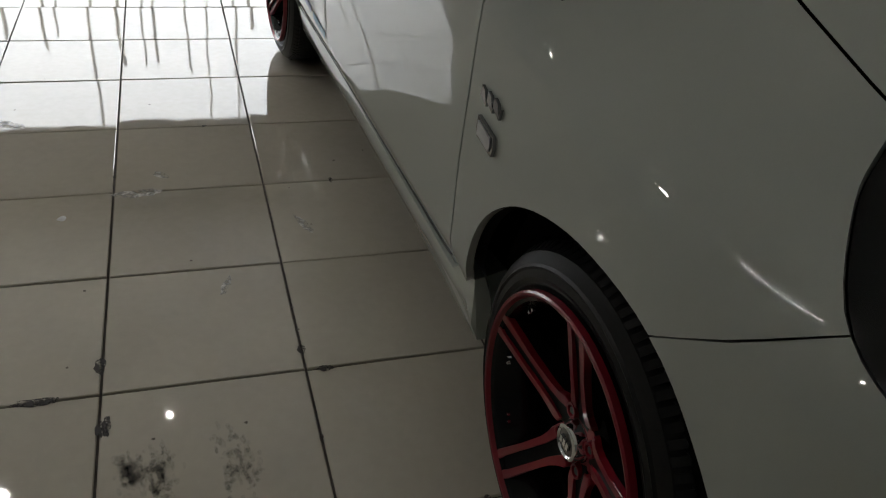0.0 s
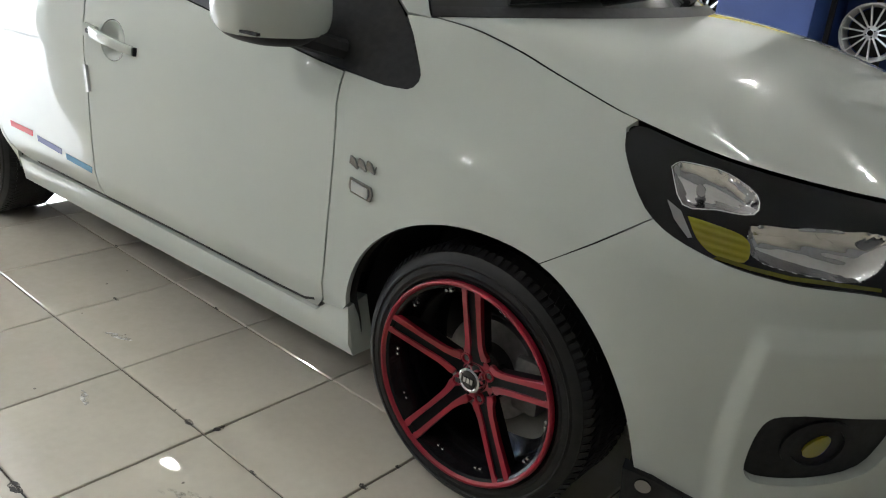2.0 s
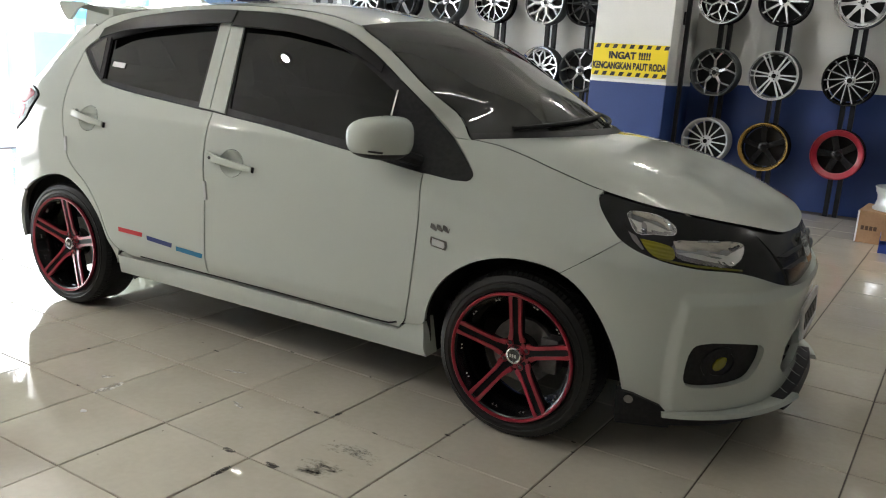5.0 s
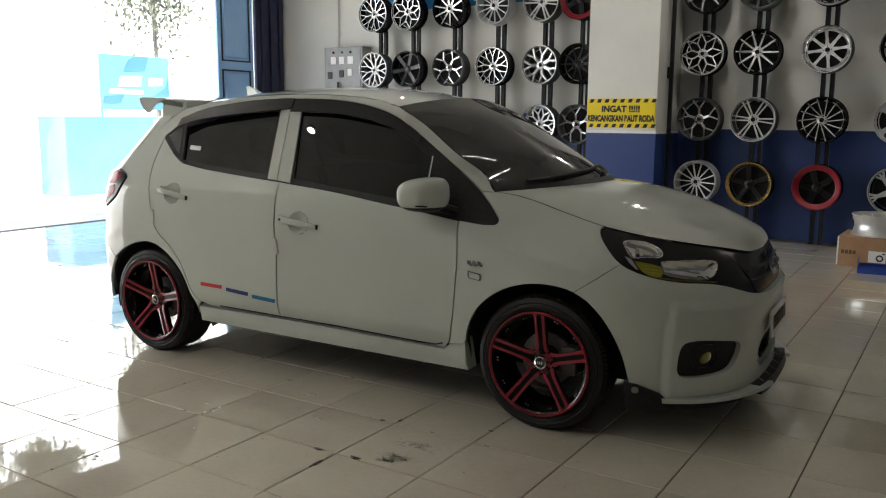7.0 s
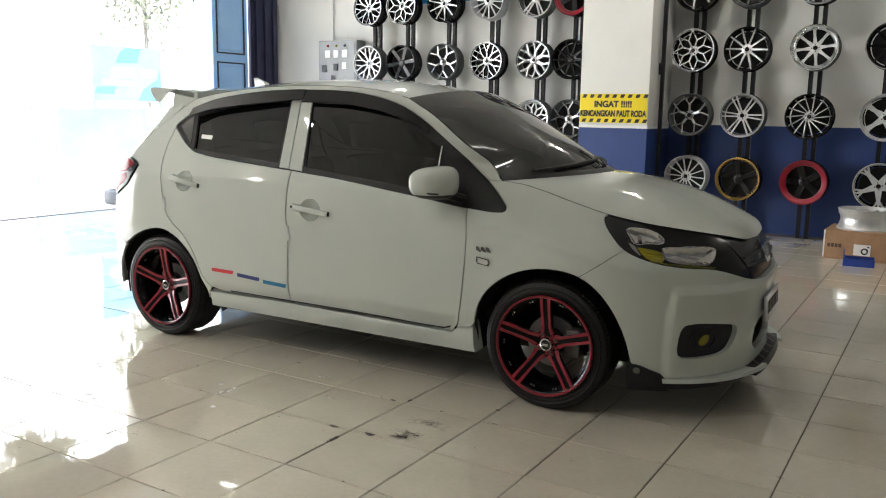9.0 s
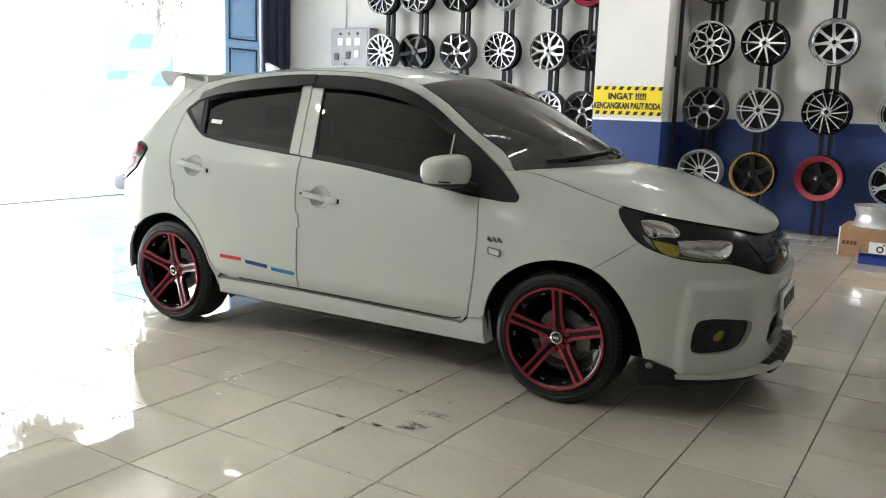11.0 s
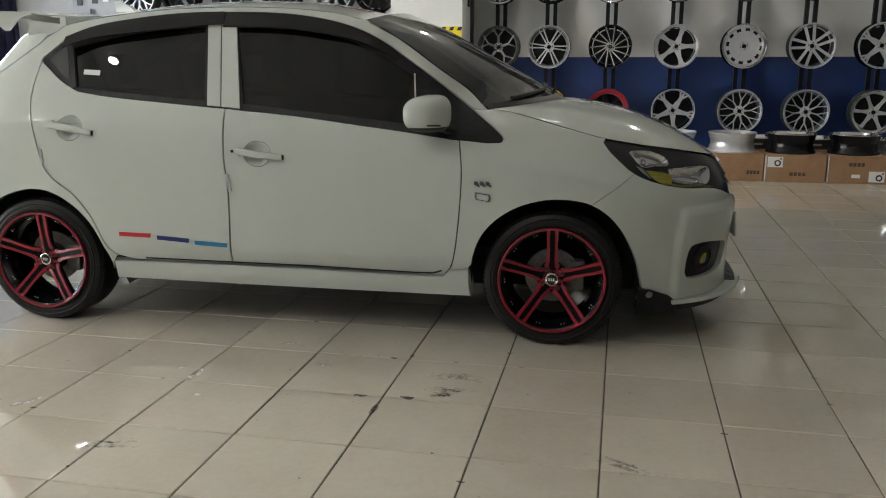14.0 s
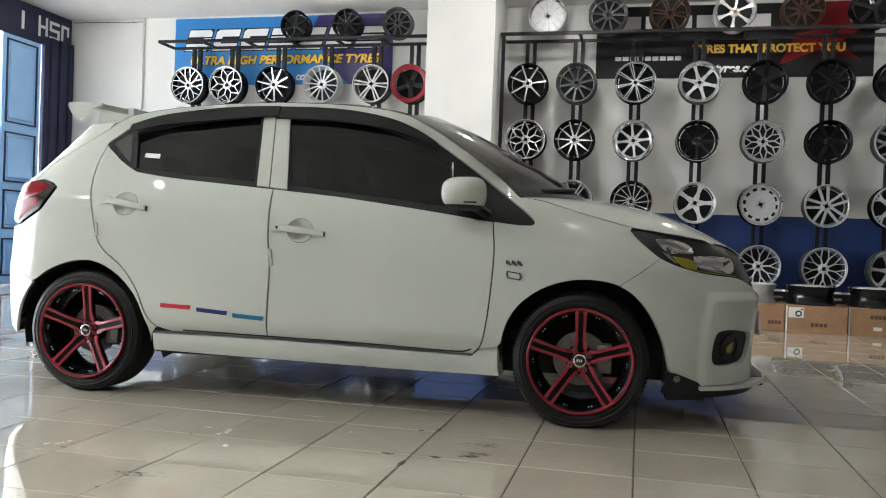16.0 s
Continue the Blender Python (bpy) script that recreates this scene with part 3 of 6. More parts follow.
design("silver_multi", "plain", 14, SILVER, SILVER, SILVER, w=0.011, label="silver multi-spoke alloy rim")
design("gold_lip", "plain", 5, RIM_BLACK, RIM_BLACK, GOLD, w=0.05, dish=0.04, lipw=0.026, label="black alloy rim with a gold lip")
design("red_lip", "plain", 5, RIM_BLACK, RIM_BLACK, RIM_RED, w=0.06, dish=0.04, lipw=0.055, label="black alloy rim with a red lip")
design("silver_v", "y", 9, SILVER, GUNMETAL, SILVER, w=0.017, label="silver fork-spoke alloy rim")
design("bronze", "twin", 6, BRONZE, BRONZE, BRONZE, w=0.03, dish=0.03, label="bronze deep-dish alloy rim")
design("gold_six", "fan", 6, SILVER, SILVER, CHROME, w=0.026, dish=0.05, cap=GOLD, label="silver six-spoke alloy rim with a gold cap")
design("bronze_mesh", "mesh", 10, BRONZE, BRONZE, BRONZE, w=0.022, dish=0.03, label="bronze mesh alloy rim")
design("white_disc", "disc", 12, SILVER, SILVER, CHROME, w=0.06, dish=0.03, lipw=0.04, label="white disc-style alloy rim")

masters = {}
RIM_FRONT = 5.72


def put_rim(key, m):
    if key in masters:
        return copy_thing(masters[key], m)
    a, k = DESIGNS[key]
    r = display_rim(*a, **k)
    r.matrix_basis = m
    masters[key] = r
    return r


def rack(name, x0, x1, columns, label):
    """The black steel shelf with a pair of uprights behind each column of rims."""
    r = tagged(group_empty(name, pose(0, 0, 0)), label, "rack")
    for x in columns:
        for s in (-0.045, 0.045):
            part("upright", one_box(x + s - 0.022, x + s + 0.022, 5.95, 6.0, -0.006, 3.30), BLACK_STEEL, r, smooth=False)
    for y in (5.58, 5.98):
        part("rail", one_box(x0, x1, y - 0.018, y + 0.018, 3.30, 3.336), BLACK_STEEL, r, smooth=False)
    x = x0
    while x < x1 + 0.01:
        part("cross_bar", one_box(x - 0.014, x + 0.014, 5.598, 5.962, 3.302, 3.334), BLACK_STEEL, r, smooth=False)
        x += (x1 - x0) / 6
    return r


COLS_A = (-3.35, -2.78, -2.10, -1.43, -0.75, -0.24)
COLS_B = (1.26, 1.85, 2.545, 3.275, 4.0, 4.70, 5.40, 6.10)
rack("wheel_rack", -3.70, 0.03, COLS_A, "black steel wheel rack on the banner wall")
rack("wheel_rack", 0.94, 6.6, COLS_B, "long black steel wheel rack on the white wall")
part("rack_post", one_box(0.955, 0.995, 5.56, 5.60, -0.006, 3.30), BLACK_STEEL, bpy.data.objects["wheel_rack.001"], smooth=False)
ROWS_A = {2.765: ("y_cut", "mesh_cut", "ten_cut", "silver_multi", "silver_twin", "red_lip"),
          2.00: ("silver_v", "black_six", "grey_y", "y_cut", "web", "black_mesh"),
          1.27: ("ten_cut", "seven_cut", "black_mesh", "grey_y", "silver_bbs", "grey_y"),
          0.60: ("silver_twin", "black_six", "y_cut", "silver_fan", "black_mesh", "ten_cut")}
ROWS_B = {2.755: ("seven_cut", "grey_ten", "pair_cut", "silver_fan", "black_six", "black_mesh", "black_six", "ten_cut"),
          2.07: ("mesh_cut", "ten_cut", "chrome_disc", "black_chrome", "silver_bbs", "black_six", "web", "y_cut"),
          1.345: ("grey_y", "silver_twin", "swirl_cut", "fat_five", "slot_disc", "silver_five", "silver_star", "mesh_cut"),
          0.635: ("silver_multi", "gold_lip", "red_lip", "silver_star", "silver_v", "silver_v", "silver_fan", "silver_mesh")}
for cols, rows in ((COLS_A, ROWS_A), (COLS_B, ROWS_B)):
    for z, keys in rows.items():
        for x, key in zip(cols, keys):
            put_rim(key, pose(x, RIM_FRONT, z, 0, random.uniform(0, 70)))
for x, key in ((-1.81, "black_six"), (-1.09, "black_mesh"), (-0.42, "grey_ten"), (1.48, "white_disc"), (2.2, "grey_ten"), (2.91, "bronze"), (3.64, "gold_six"), (4.37, "bronze_mesh"), (5.10, "black_six")):
    f = 0.80 if x < 0 else 0.95
    put_rim(key, pose(x, 5.70, 3.336 + 0.245 * f, -4, random.uniform(0, 70)) @ Matrix.Scale(f, 4))

# banners on the wall


def banner(name, x0, x1, z0, z1, mat, label):
    b = tagged(group_empty(name, pose((x0 + x1) / 2, NORTH - 0.012, (z0 + z1) / 2)), label, "banner")
    part("vinyl", one_box(-(x1 - x0) / 2, (x1 - x0) / 2, 0, 0.008, -(z1 - z0) / 2, (z1 - z0) / 2), mat, b, smooth=False)
    return b


b = banner("tyre_banner", -3.80, -0.60, 2.84, 3.77, BANNER_BLUE, "blue vinyl tyre banner behind the wheel rack")
bm = bmesh.new()
vs = [bm.verts.new((x, -0.002, z)) for x, z in ((0.55, 0.465), (1.6, 0.465), (1.6, -0.465), (1.0, -0.465), (0.75, -0.25), (0.60, 0.0), (0.40, 0.2))]
bm.faces.new(vs)
part("navy_field", bm, BANNER_NAVY, b, smooth=False)
# a row of plain slanted shapes, white with dark outlines
for k in range(7):
    x = -1.42 + k * 0.418
    shapes = [("mark_outline", BANNER_BLACK, -0.004, "dark outline of the mark", [(0, 0.0), (0.385, 0.0), (0.385, 0.315), (0, 0.315)])]
    if k in (1, 2, 4):
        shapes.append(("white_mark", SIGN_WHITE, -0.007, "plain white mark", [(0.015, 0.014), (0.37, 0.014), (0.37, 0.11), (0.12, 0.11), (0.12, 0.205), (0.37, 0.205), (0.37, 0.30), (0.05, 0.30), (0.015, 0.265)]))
    elif k in (0, 5):
        shapes.append(("white_mark", SIGN_WHITE, -0.007, "plain white mark", [(0.015, 0.205), (0.37, 0.205), (0.37, 0.265), (0.335, 0.30), (0.015, 0.30)]))
        shapes.append(("white_mark", SIGN_WHITE, -0.007, "plain white mark", [(0.015, 0.014), (0.335, 0.014), (0.37, 0.05), (0.37, 0.185), (0.26, 0.185), (0.26, 0.11), (0.015, 0.11)]))
    else:
        for z0, z1 in ((0.014, 0.10), (0.125, 0.19), (0.215, 0.30)):
            shapes.append(("white_mark", SIGN_WHITE, -0.007, "plain white mark", [(0.015, z0), (0.37, z0), (0.37, z1), (0.015, z1)]))
    for nm, mat, y, lab, pts in shapes:
        bm = bmesh.new()
        bm.faces.new([bm.verts.new((x + dx + 0.30 * (z - 0.15), y, z)) for dx, z in pts])
        part(nm, bm, mat, b, lab, smooth=False)
wide = Matrix.Diagonal((1.15, 1.05, 1, 1))
writing("ULTRA HIGH PERFORMANCE TYRES", 0.150, pose(0.03, -0.003, -0.13, 90) @ wide, BANNER_BLACK, b, name="text_outline", bold=0.075, slant=0.22)
writing("ULTRA HIGH PERFORMANCE TYRES", 0.150, pose(0.03, -0.008, -0.13, 90) @ wide, BANNER_GOLD, b, bold=0.04, slant=0.22)
writing("com", 0.14, pose(0.36, -0.006, -0.36, 90), SIGN_WHITE, b, bold=0.04, slant=0.22)
b = banner("tyre_banner", 2.05, 5.22, 2.88, 3.76, BANNER_BLACK, "black vinyl tyre banner with red flame and yellow print")
bm = bmesh.new()
vs = [bm.verts.new((x, -0.002, z)) for x, z in ((0.55, -0.3), (0.75, 0.1), (0.7, 0.44), (1.55, 0.44), (1.55, 0.2), (1.2, -0.05), (1.45, -0.25), (1.0, -0.12))]
bm.faces.new(vs)
part("red_flame", bm, BANNER_RED, b, smooth=False)
writing("tyres.co", 0.14, pose(0.05, -0.006, -0.33, 90), SIGN_WHITE, b, bold=0.04, slant=0.22)


def bars(parent, x0, x1, z, h, mat, y=-0.006, n=6):
    w = (x1 - x0) / n
    for k in range(n):
        part("print_bar", one_box(x0 + k * w, x0 + (k + 0.82) * w, y, y + 0.003, z - h / 2, z + h / 2), mat, parent, smooth=False)


writing("TYRES THAT PROTECT YOU", 0.135, pose(0.42, -0.006, -0.10, 90), BANNER_GOLD, b, bold=0.045)
bars(b, -1.35, -0.55, -0.20, 0.05, SIGN_WHITE, n=9)
bars(b, -1.3, 0.5, 0.24, 0.15, SIGN_WHITE, n=6)

# the grey switch cabinet with its conduit


def switch_cabinet():
    c = tagged(group_empty("switch_cabinet", pose(-4.06, NORTH, 2.05)), "grey steel switch cabinet with small meters on the wall", "cabinet")
    part("body", one_box(-0.36, 0.36, -0.22, -0.002, -0.38, 0.31, bevel=0.008), GREY_STEEL, c, smooth=False)
    part("door", one_box(-0.33, 0.33, -0.232, -0.222, -0.35, 0.28, bevel=0.004), GREY_STEEL, c, smooth=False)
    for k in range(3):
        part("meter", one_box(-0.22 + k * 0.16, -0.12 + k * 0.16, -0.243, -0.233, 0.06, 0.17, bevel=0.004), SIGN_WHITE, c, "small white meter", smooth=False)
        part("pilot_lamp", lathe(bmesh.new(), [(0, -0.018), (0.016, -0.014), (0.02, 0.0)], 16), (RED_LENS, YELLOW_LENS, SIGN_BLACK)[k], c, m=pose(-0.17 + k * 0.16, -0.233, 0.23))
    for x, z in ((-0.24, -0.1), (-0.02, -0.08), (0.14, -0.06)):
        part("switch", one_box(x - 0.04, x + 0.04, -0.246, -0.233, z - 0.05, z + 0.05, bevel=0.004), SIGN_WHITE if x > 0.1 else SIGN_BLACK, c, smooth=False)
    part("lever", tube(bmesh.new(), ((-0.06, -0.26, -0.2), (-0.06, -0.26, -0.32)), 0.02), CHROME, c)
    part("conduit", tube(bmesh.new(), ((-0.24, -0.03, 0.31), (-0.24, -0.03, 1.745)), 0.013), WHITE_WALL, c, "white conduit running to the ceiling")
    part("cable", tube(bmesh.new(), ((-0.24, -0.012, 1.70), (-0.5, -0.012, 1.69), (-0.9, -0.012, 1.705), (-1.40, -0.012, 1.71)), 0.005), SIGN_BLACK, c, "thin black cable along the wall's top")
    return c


switch_cabinet()


# cartons with loose rims on them
def carton(x, y, w, d, h, yaw, sticker, marks):
    c = tagged(group_empty("carton", pose(x, y, 0, 0, 0, yaw)), "brown cardboard wheel carton on the floor", "box", "cartons")
    part("body", one_box(-w / 2, w / 2, -d / 2, d / 2, 0, h, bevel=0.004), CARDBOARD, c, smooth=False)
    part("tape", one_box(-0.03, 0.03, -d / 2 - 0.001, d / 2 + 0.001, h, h + 0.001), GUNMETAL, c, smooth=False)
    part("edge_wear", one_box(-w / 2 - 0.001, -w / 2 + 0.012, -d / 2 - 0.001, -d / 2 + 0.012, 0.004, h - 0.004), SIGN_WHITE, c, "pale worn carton edge", smooth=False)
    if sticker:
        sx, sz = sticker
        p = part("sticker", one_box(sx, sx + 0.145, -d / 2 - 0.002, -d / 2, sz, sz + 0.105), SIGN_WHITE, c, "white paper sticker", smooth=False)
        part("sticker_mark", lathe(bmesh.new(), [(0.018, -0.001), (0.032, -0.001), (0.032, 0.0), (0.018, 0.0)], 18, close=True), SIGN_BLACK, p, m=pose(sx + 0.095, -d / 2 - 0.002, sz + 0.042))
        part("sticker_mark", one_box(sx + 0.115, sx + 0.135, -d / 2 - 0.003, -d / 2 - 0.002, sz + 0.078, sz + 0.092), SIGN_BLACK, p, smooth=False)
    for x0, x1, z, tone in marks:
        n = 4 if tone is BROWN_INK else 1
        for k in range(n):
            f = (x1 - x0) / n
            part("print_mark", one_box(x0 + k * f, x0 + (k + (0.78 if n > 1 else 1)) * f, -d / 2 - 0.002, -d / 2, z - 0.018, z + 0.018), tone, c, "printed mark", smooth=False)
    return c


for x, dy, yaw, sticker, marks in ((3.22, 0.0, -1.5, (-0.02, 0.05), ((-0.25, -0.12, 0.13, BROWN_INK),)), (3.84, 0.02, 1, None, ((0.13, 0.26, 0.09, BROWN_INK),)), (4.43, 0.0, 0, (-0.265, 0.15), ((-0.05, 0.11, 0.085, BROWN_INK),)), (5.02, 0.02, 0.5, (0.10, 0.02), ((-0.09, 0.06, 0.19, BROWN_INK), (-0.06, 0.02, 0.075, SIGN_WHITE)))):
    carton(x, 4.93 + dy, 0.575, 0.56, 0.275, yaw, sticker, marks)
for x, key in ((3.24, "silver_multi"), (3.84, "silver_multi"), (4.42, "black_chrome"), (5.02, "black_chrome")):
    put_rim(key, pose(x, 4.93, 0.275 + 0.19, 90 + 180))
for x, key in ((4.15, "silver_fan"), (4.74, "silver_fan"), (5.25, "silver_fan")):
    put_rim(key, pose(x, 5.46, 0.19, 90 + 180))
    put_rim(key, pose(x, 5.46, 0.38, 90 + 180))
tray = tagged(group_empty("card_tray", pose(3.27, 4.38, 0, 0, 0, 4)), "small open blue card tray on the floor", "box")
for a in ((-0.13, 0.13, -0.10, 0.10, 0, 0.006), (-0.13, -0.125, -0.10, 0.10, 0.006, 0.14), (0.125, 0.13, -0.10, 0.10, 0.006, 0.07), (-0.125, 0.125, -0.10, -0.095, 0.006, 0.07), (-0.125, 0.125, 0.095, 0.10, 0.006, 0.07)):
    part("side", one_box(*a), BLUE_CARD, tray, smooth=False)

# ---- the car's surface: s runs along the flank (s = x from 0.1 to 2.2) and round the front and rear corners, z is the height ----
FRONT, REAR = 2.2, 0.1
ARC_F, ARC_R = 1.62, 1.35
MID_F, MID_R = FRONT + ARC_F, REAR - ARC_R


def unit_arc(p, aspect):
    a = np.linspace(0, math.pi / 2, 400)
    u, v = np.sin(a) ** (2 / p), np.cos(a) ** (2 / p)
    d = np.r_[0, np.cumsum(np.hypot(np.diff(u) * aspect, np.diff(v)))]
    return d / d[-1], u, v


FT, FU, FV = unit_arc(3.0, 1.2)
RT, RU, RV = unit_arc(4.0, 0.85)


def table(v, xs, ys):
    """A smooth run through the given values."""
    n = len(xs)
    if v <= xs[0]:
        return float(ys[0])
    if v >= xs[-1]:
        return float(ys[-1])
    i = max(k for k in range(n - 1) if xs[k] <= v)

    def slope(k):
        if k == 0 or k == n - 1:
            j = min(k, n - 2)
            return 0.0 if n == 2 else (ys[j + 1] - ys[j]) / (xs[j + 1] - xs[j])
        a, b = (ys[k] - ys[k - 1]) / (xs[k] - xs[k - 1]), (ys[k + 1] - ys[k]) / (xs[k + 1] - xs[k])
        return 0.0 if a * b <= 0 else 2 * a * b / (a + b)

    h = xs[i + 1] - xs[i]
    t = (v - xs[i]) / h
    return float((1 + 2 * t) * (1 - t) ** 2 * ys[i] + t * (1 - t) ** 2 * h * slope(i) + t * t * (3 - 2 * t) * ys[i + 1] + t * t * (t - 1) * h * slope(i + 1))


def nose_x(z):
    return table(z, (0.10, 0.2, 0.3, 0.45, 0.58, 0.66, 0.72, 0.78, 0.86, 0.95), (3.22, 3.21, 3.205, 3.215, 3.228, 3.216, 3.19, 3.153, 3.07, 2.955))


def tail_x(z):
    return table(z, (0.2, 0.3, 0.5, 0.62, 0.68, 0.85, 1.0, 1.1, 1.2, 1.35, 1.45), (-0.56, -0.595, -0.605, -0.605, -0.595, -0.585, -0.565, -0.47, -0.37, -0.225, -0.15))


def shoulder_z(s):
    """The height of the bonnet's edge along the flank."""
    return table(s, (1.9, 2.1, 2.19, 2.33, 2.57, 2.72, 2.84, 3.07, 3.345, 3.58, 3.82), (1.03, 1.015, 1.004, 0.977, 0.926, 0.893, 0.877, 0.85, 0.812, 0.776, 0.765))


def half_width(s, z):
    w = table(z, (0.14, 0.2, 0.3, 0.45, 0.6, 0.75, 0.85, 0.92, 1.0), (0.80, 0.812, 0.826, 0.838, 0.844, 0.842, 0.834, 0.822, 0.800))
    w -= 0.034 * table(z, (0.28, 0.40), (1.0, 0.0)) * table(s, (0.2, 0.4, 1.95, 2.15), (0.0, 1.0, 1.0, 0.0))
    g = 0.79 - 0.50 * (z - 1.0)
    if z > 1.38:
        g -= 1.6 * (z - 1.38) ** 2
    w = min(w, g)
    top = shoulder_z(s)
    k = table(s, (1.6, 1.9, 2.12, 2.4, 2.7, 3.0, 3.4), (0.0, 0.06, 0.178, 0.246, 0.21, 0.10, 0.03))
    f = min(1.4, max(0.0, (z - top + 0.2) / 0.2))
    return w * (1 - k * f ** 1.58)


def flank(s, z, out=0.0):
    """The place on the car's right flank at s and z, out metres proud of it."""
    if s > MID_F or s < MID_R:
        x, y, z = flank(2 * (MID_F if s > MID_F else MID_R) - s, z, out)
        return x, -y, z
    if s > FRONT:
        t = min(1.0, (s - FRONT) / ARC_F)
        u, v = np.interp(t, FT, FU), np.interp(t, FT, FV)
        x, y = FRONT + (nose_x(z) - FRONT) * u, half_width(s, z) * v
    elif s < REAR:
        t = min(1.0, (REAR - s) / ARC_R)
        u, v = np.interp(t, RT, RU), np.interp(t, RT, RV)
        x, y = REAR + (tail_x(z) - REAR) * u, half_width(s, z) * v
    else:
        x, y = s, half_width(s, z)
    if out:
        a, b, c = (np.array(flank(*q)) for q in ((s, z), (s + 0.004, z), (s, z + 0.004)))
        n = np.cross(b - a, c - a)
        n /= max(1e-9, np.linalg.norm(n))
        return tuple(a + out * n)
    return float(x), -float(y), z


# ---- the car: x forward from the rear axle, its right flank towards -y ----
CAR_TURN = 2.6
car = tagged(group_empty("car", pose(0, 0, 0, 0, 0, CAR_TURN)), "white compact hatchback with red-edged black wheels parked on tiles", "car")


def panel_bm(outline, out=0.0, holes=(), step=0.035, thick=0.014, shape=None, gap=0.0, normals=True):
    """A skin panel from its outline in (s, z): filled with a fine net on the flank, its edges turned in."""
    def inset(poly, d):
        p = [Vector(q) for q in poly]
        area = sum(a.x * b.y - b.x * a.y for a, b in zip(p, p[1:] + p[:1]))
        res = []
        for a, b, c in zip(p[-1:] + p[:-1], p, p[1:] + p[:1]):
            u, v = (b - a).normalized(), (c - b).normalized()
            n = Vector((-u.y - v.y, u.x + v.x))
            n = n.normalized() if n.length > 1e-6 else Vector((-u.y, u.x))
            res.append(b + n * (d if area > 0 else -d))
        return res

    loops = [inset(outline, gap)] + [inset(h, -gap) for h in holes]
    vs, es = [], []
    for poly in loops:
        i = len(vs)
        vs += [Vector((p[0], p[1])) for p in poly]
        es += [(i + k, i + (k + 1) % len(poly)) for k in range(len(poly))]
    edge_n = len(vs)
    xs, zs = [v.x for v in vs], [v.y for v in vs]
    nx, nz = int((max(xs) - min(xs)) / step) + 1, int((max(zs) - min(zs)) / step) + 1
    for i in range(1, nx):
        for j in range(1, nz):
            q = Vector((min(xs) + i * step, min(zs) + j * step))
            if inside(q, loops[0]) and not any(inside(q, h) for h in loops[1:]) and min((q - v).length for v in vs[:edge_n]) > step * 0.4:
                vs.append(q)
    co, edges, faces = geometry.delaunay_2d_cdt(vs, es, [], 0, 1e-5)[:3]
    bm = bmesh.new()
    layer = bm.verts.layers.float_vector.new("outward") if normals else None

    def place(s, z, d):
        return np.array(flank(s, z, out + (shape(s, z) if shape else 0.0) + d))

    made = {}
    keep = []
    for f in faces:
        c = sum((co[k] for k in f), Vector((0, 0))) / len(f)
        if inside(c, loops[0]) and not any(inside(c, h) for h in loops[1:]):
            keep.append(f)
    for f in keep:
        for k in f:
            if k not in made:
                s, z = co[k]
                a = place(s, z, 1e-6)
                made[k] = bm.verts.new(a)
                if normals:
                    n = Vector(np.cross(place(s + 0.003, z, 1e-6) - a, place(s, z + 0.003, 1e-6) - a))
                    made[k][layer] = n.normalized()
        bm.faces.new([made[k] for k in f])
    if thick:
        rim = [e for e in bm.edges if len(e.link_faces) == 1]
        back = {v: k for k, v in made.items()}
        low = {}
        for e in rim:
            for v in e.verts:
                if v not in low:
                    s, z = co[back[v]]
                    low[v] = bm.verts.new(place(s, z, -thick))
                    if normals:
                        low[v][layer] = v[layer]
        for e in rim:
            l = e.link_loops[0]
            a, b = l.vert, l.link_loop_next.vert
            bm.faces.new((b, a, low[a], low[b]))
    return bm


def inside(q, poly):
    hit = False
    for a, b in zip(poly, poly[1:] + poly[:1]):
        if (a[1] > q[1]) != (b[1] > q[1]) and q[0] < (b[0] - a[0]) * (q[1] - a[1]) / (b[1] - a[1]) + a[0]:
            hit = not hit
    return hit


def mirrored(ob):
    """The same part on the car's other side."""
    me = ob.data.copy()
    me.transform(Matrix.Diagonal((1, -1, 1, 1)))
    me.flip_normals()
    outward(me, -1)
    o = new(ob.name.split(".")[0], me)
    o.parent = ob.parent
    if "label" in ob:
        o["label"] = ob["label"]
    return o


def skin(name, outline, mat, label="", both=True, parent=None, **k):
    bm = panel_bm(outline, **k)
    s0 = sum(p[0] for p in outline) / len(outline)
    ob = part(name, bm, mat, parent or car, label, face=(1, 0, 0) if s0 > 3.5 else (-1, 0, 0) if s0 < -0.9 else (0, -1, 0))
    return (ob, mirrored(ob)) if both else (ob, None)


# seams and edges shared by neighbouring panels, as (s, z)
REAR_SEAM = curve([(-0.03, 1.222), (-0.026, 1.094), (0.035, 0.895), (0.075, 0.758), (0.122, 0.692), (0.215, 0.622), (0.291, 0.522), (0.336, 0.415), (0.386, 0.345), (0.468, 0.318)], 4)
MID_SEAM = curve([(0.952, 1.018), (0.956, 0.80), (0.970, 0.66), (0.966, 0.50), (0.956, 0.315)], 4)
FRONT_SEAM = curve([(2.005, 0.895), (2.017, 0.752), (2.002, 0.526), (1.975, 0.36), (1.930, 0.297)], 4)
BELT_R = curve([(0.952, 1.018), (0.705, 1.038), (0.402, 1.064), (0.225, 1.088)], 4) + [(0.17, 1.115), (0.116, 1.148), (-0.03, 1.222)]
BELT_F = curve([(2.005, 0.895), (1.763, 0.930), (1.553, 0.957), (1.278, 0.990), (0.952, 1.018)], 4)
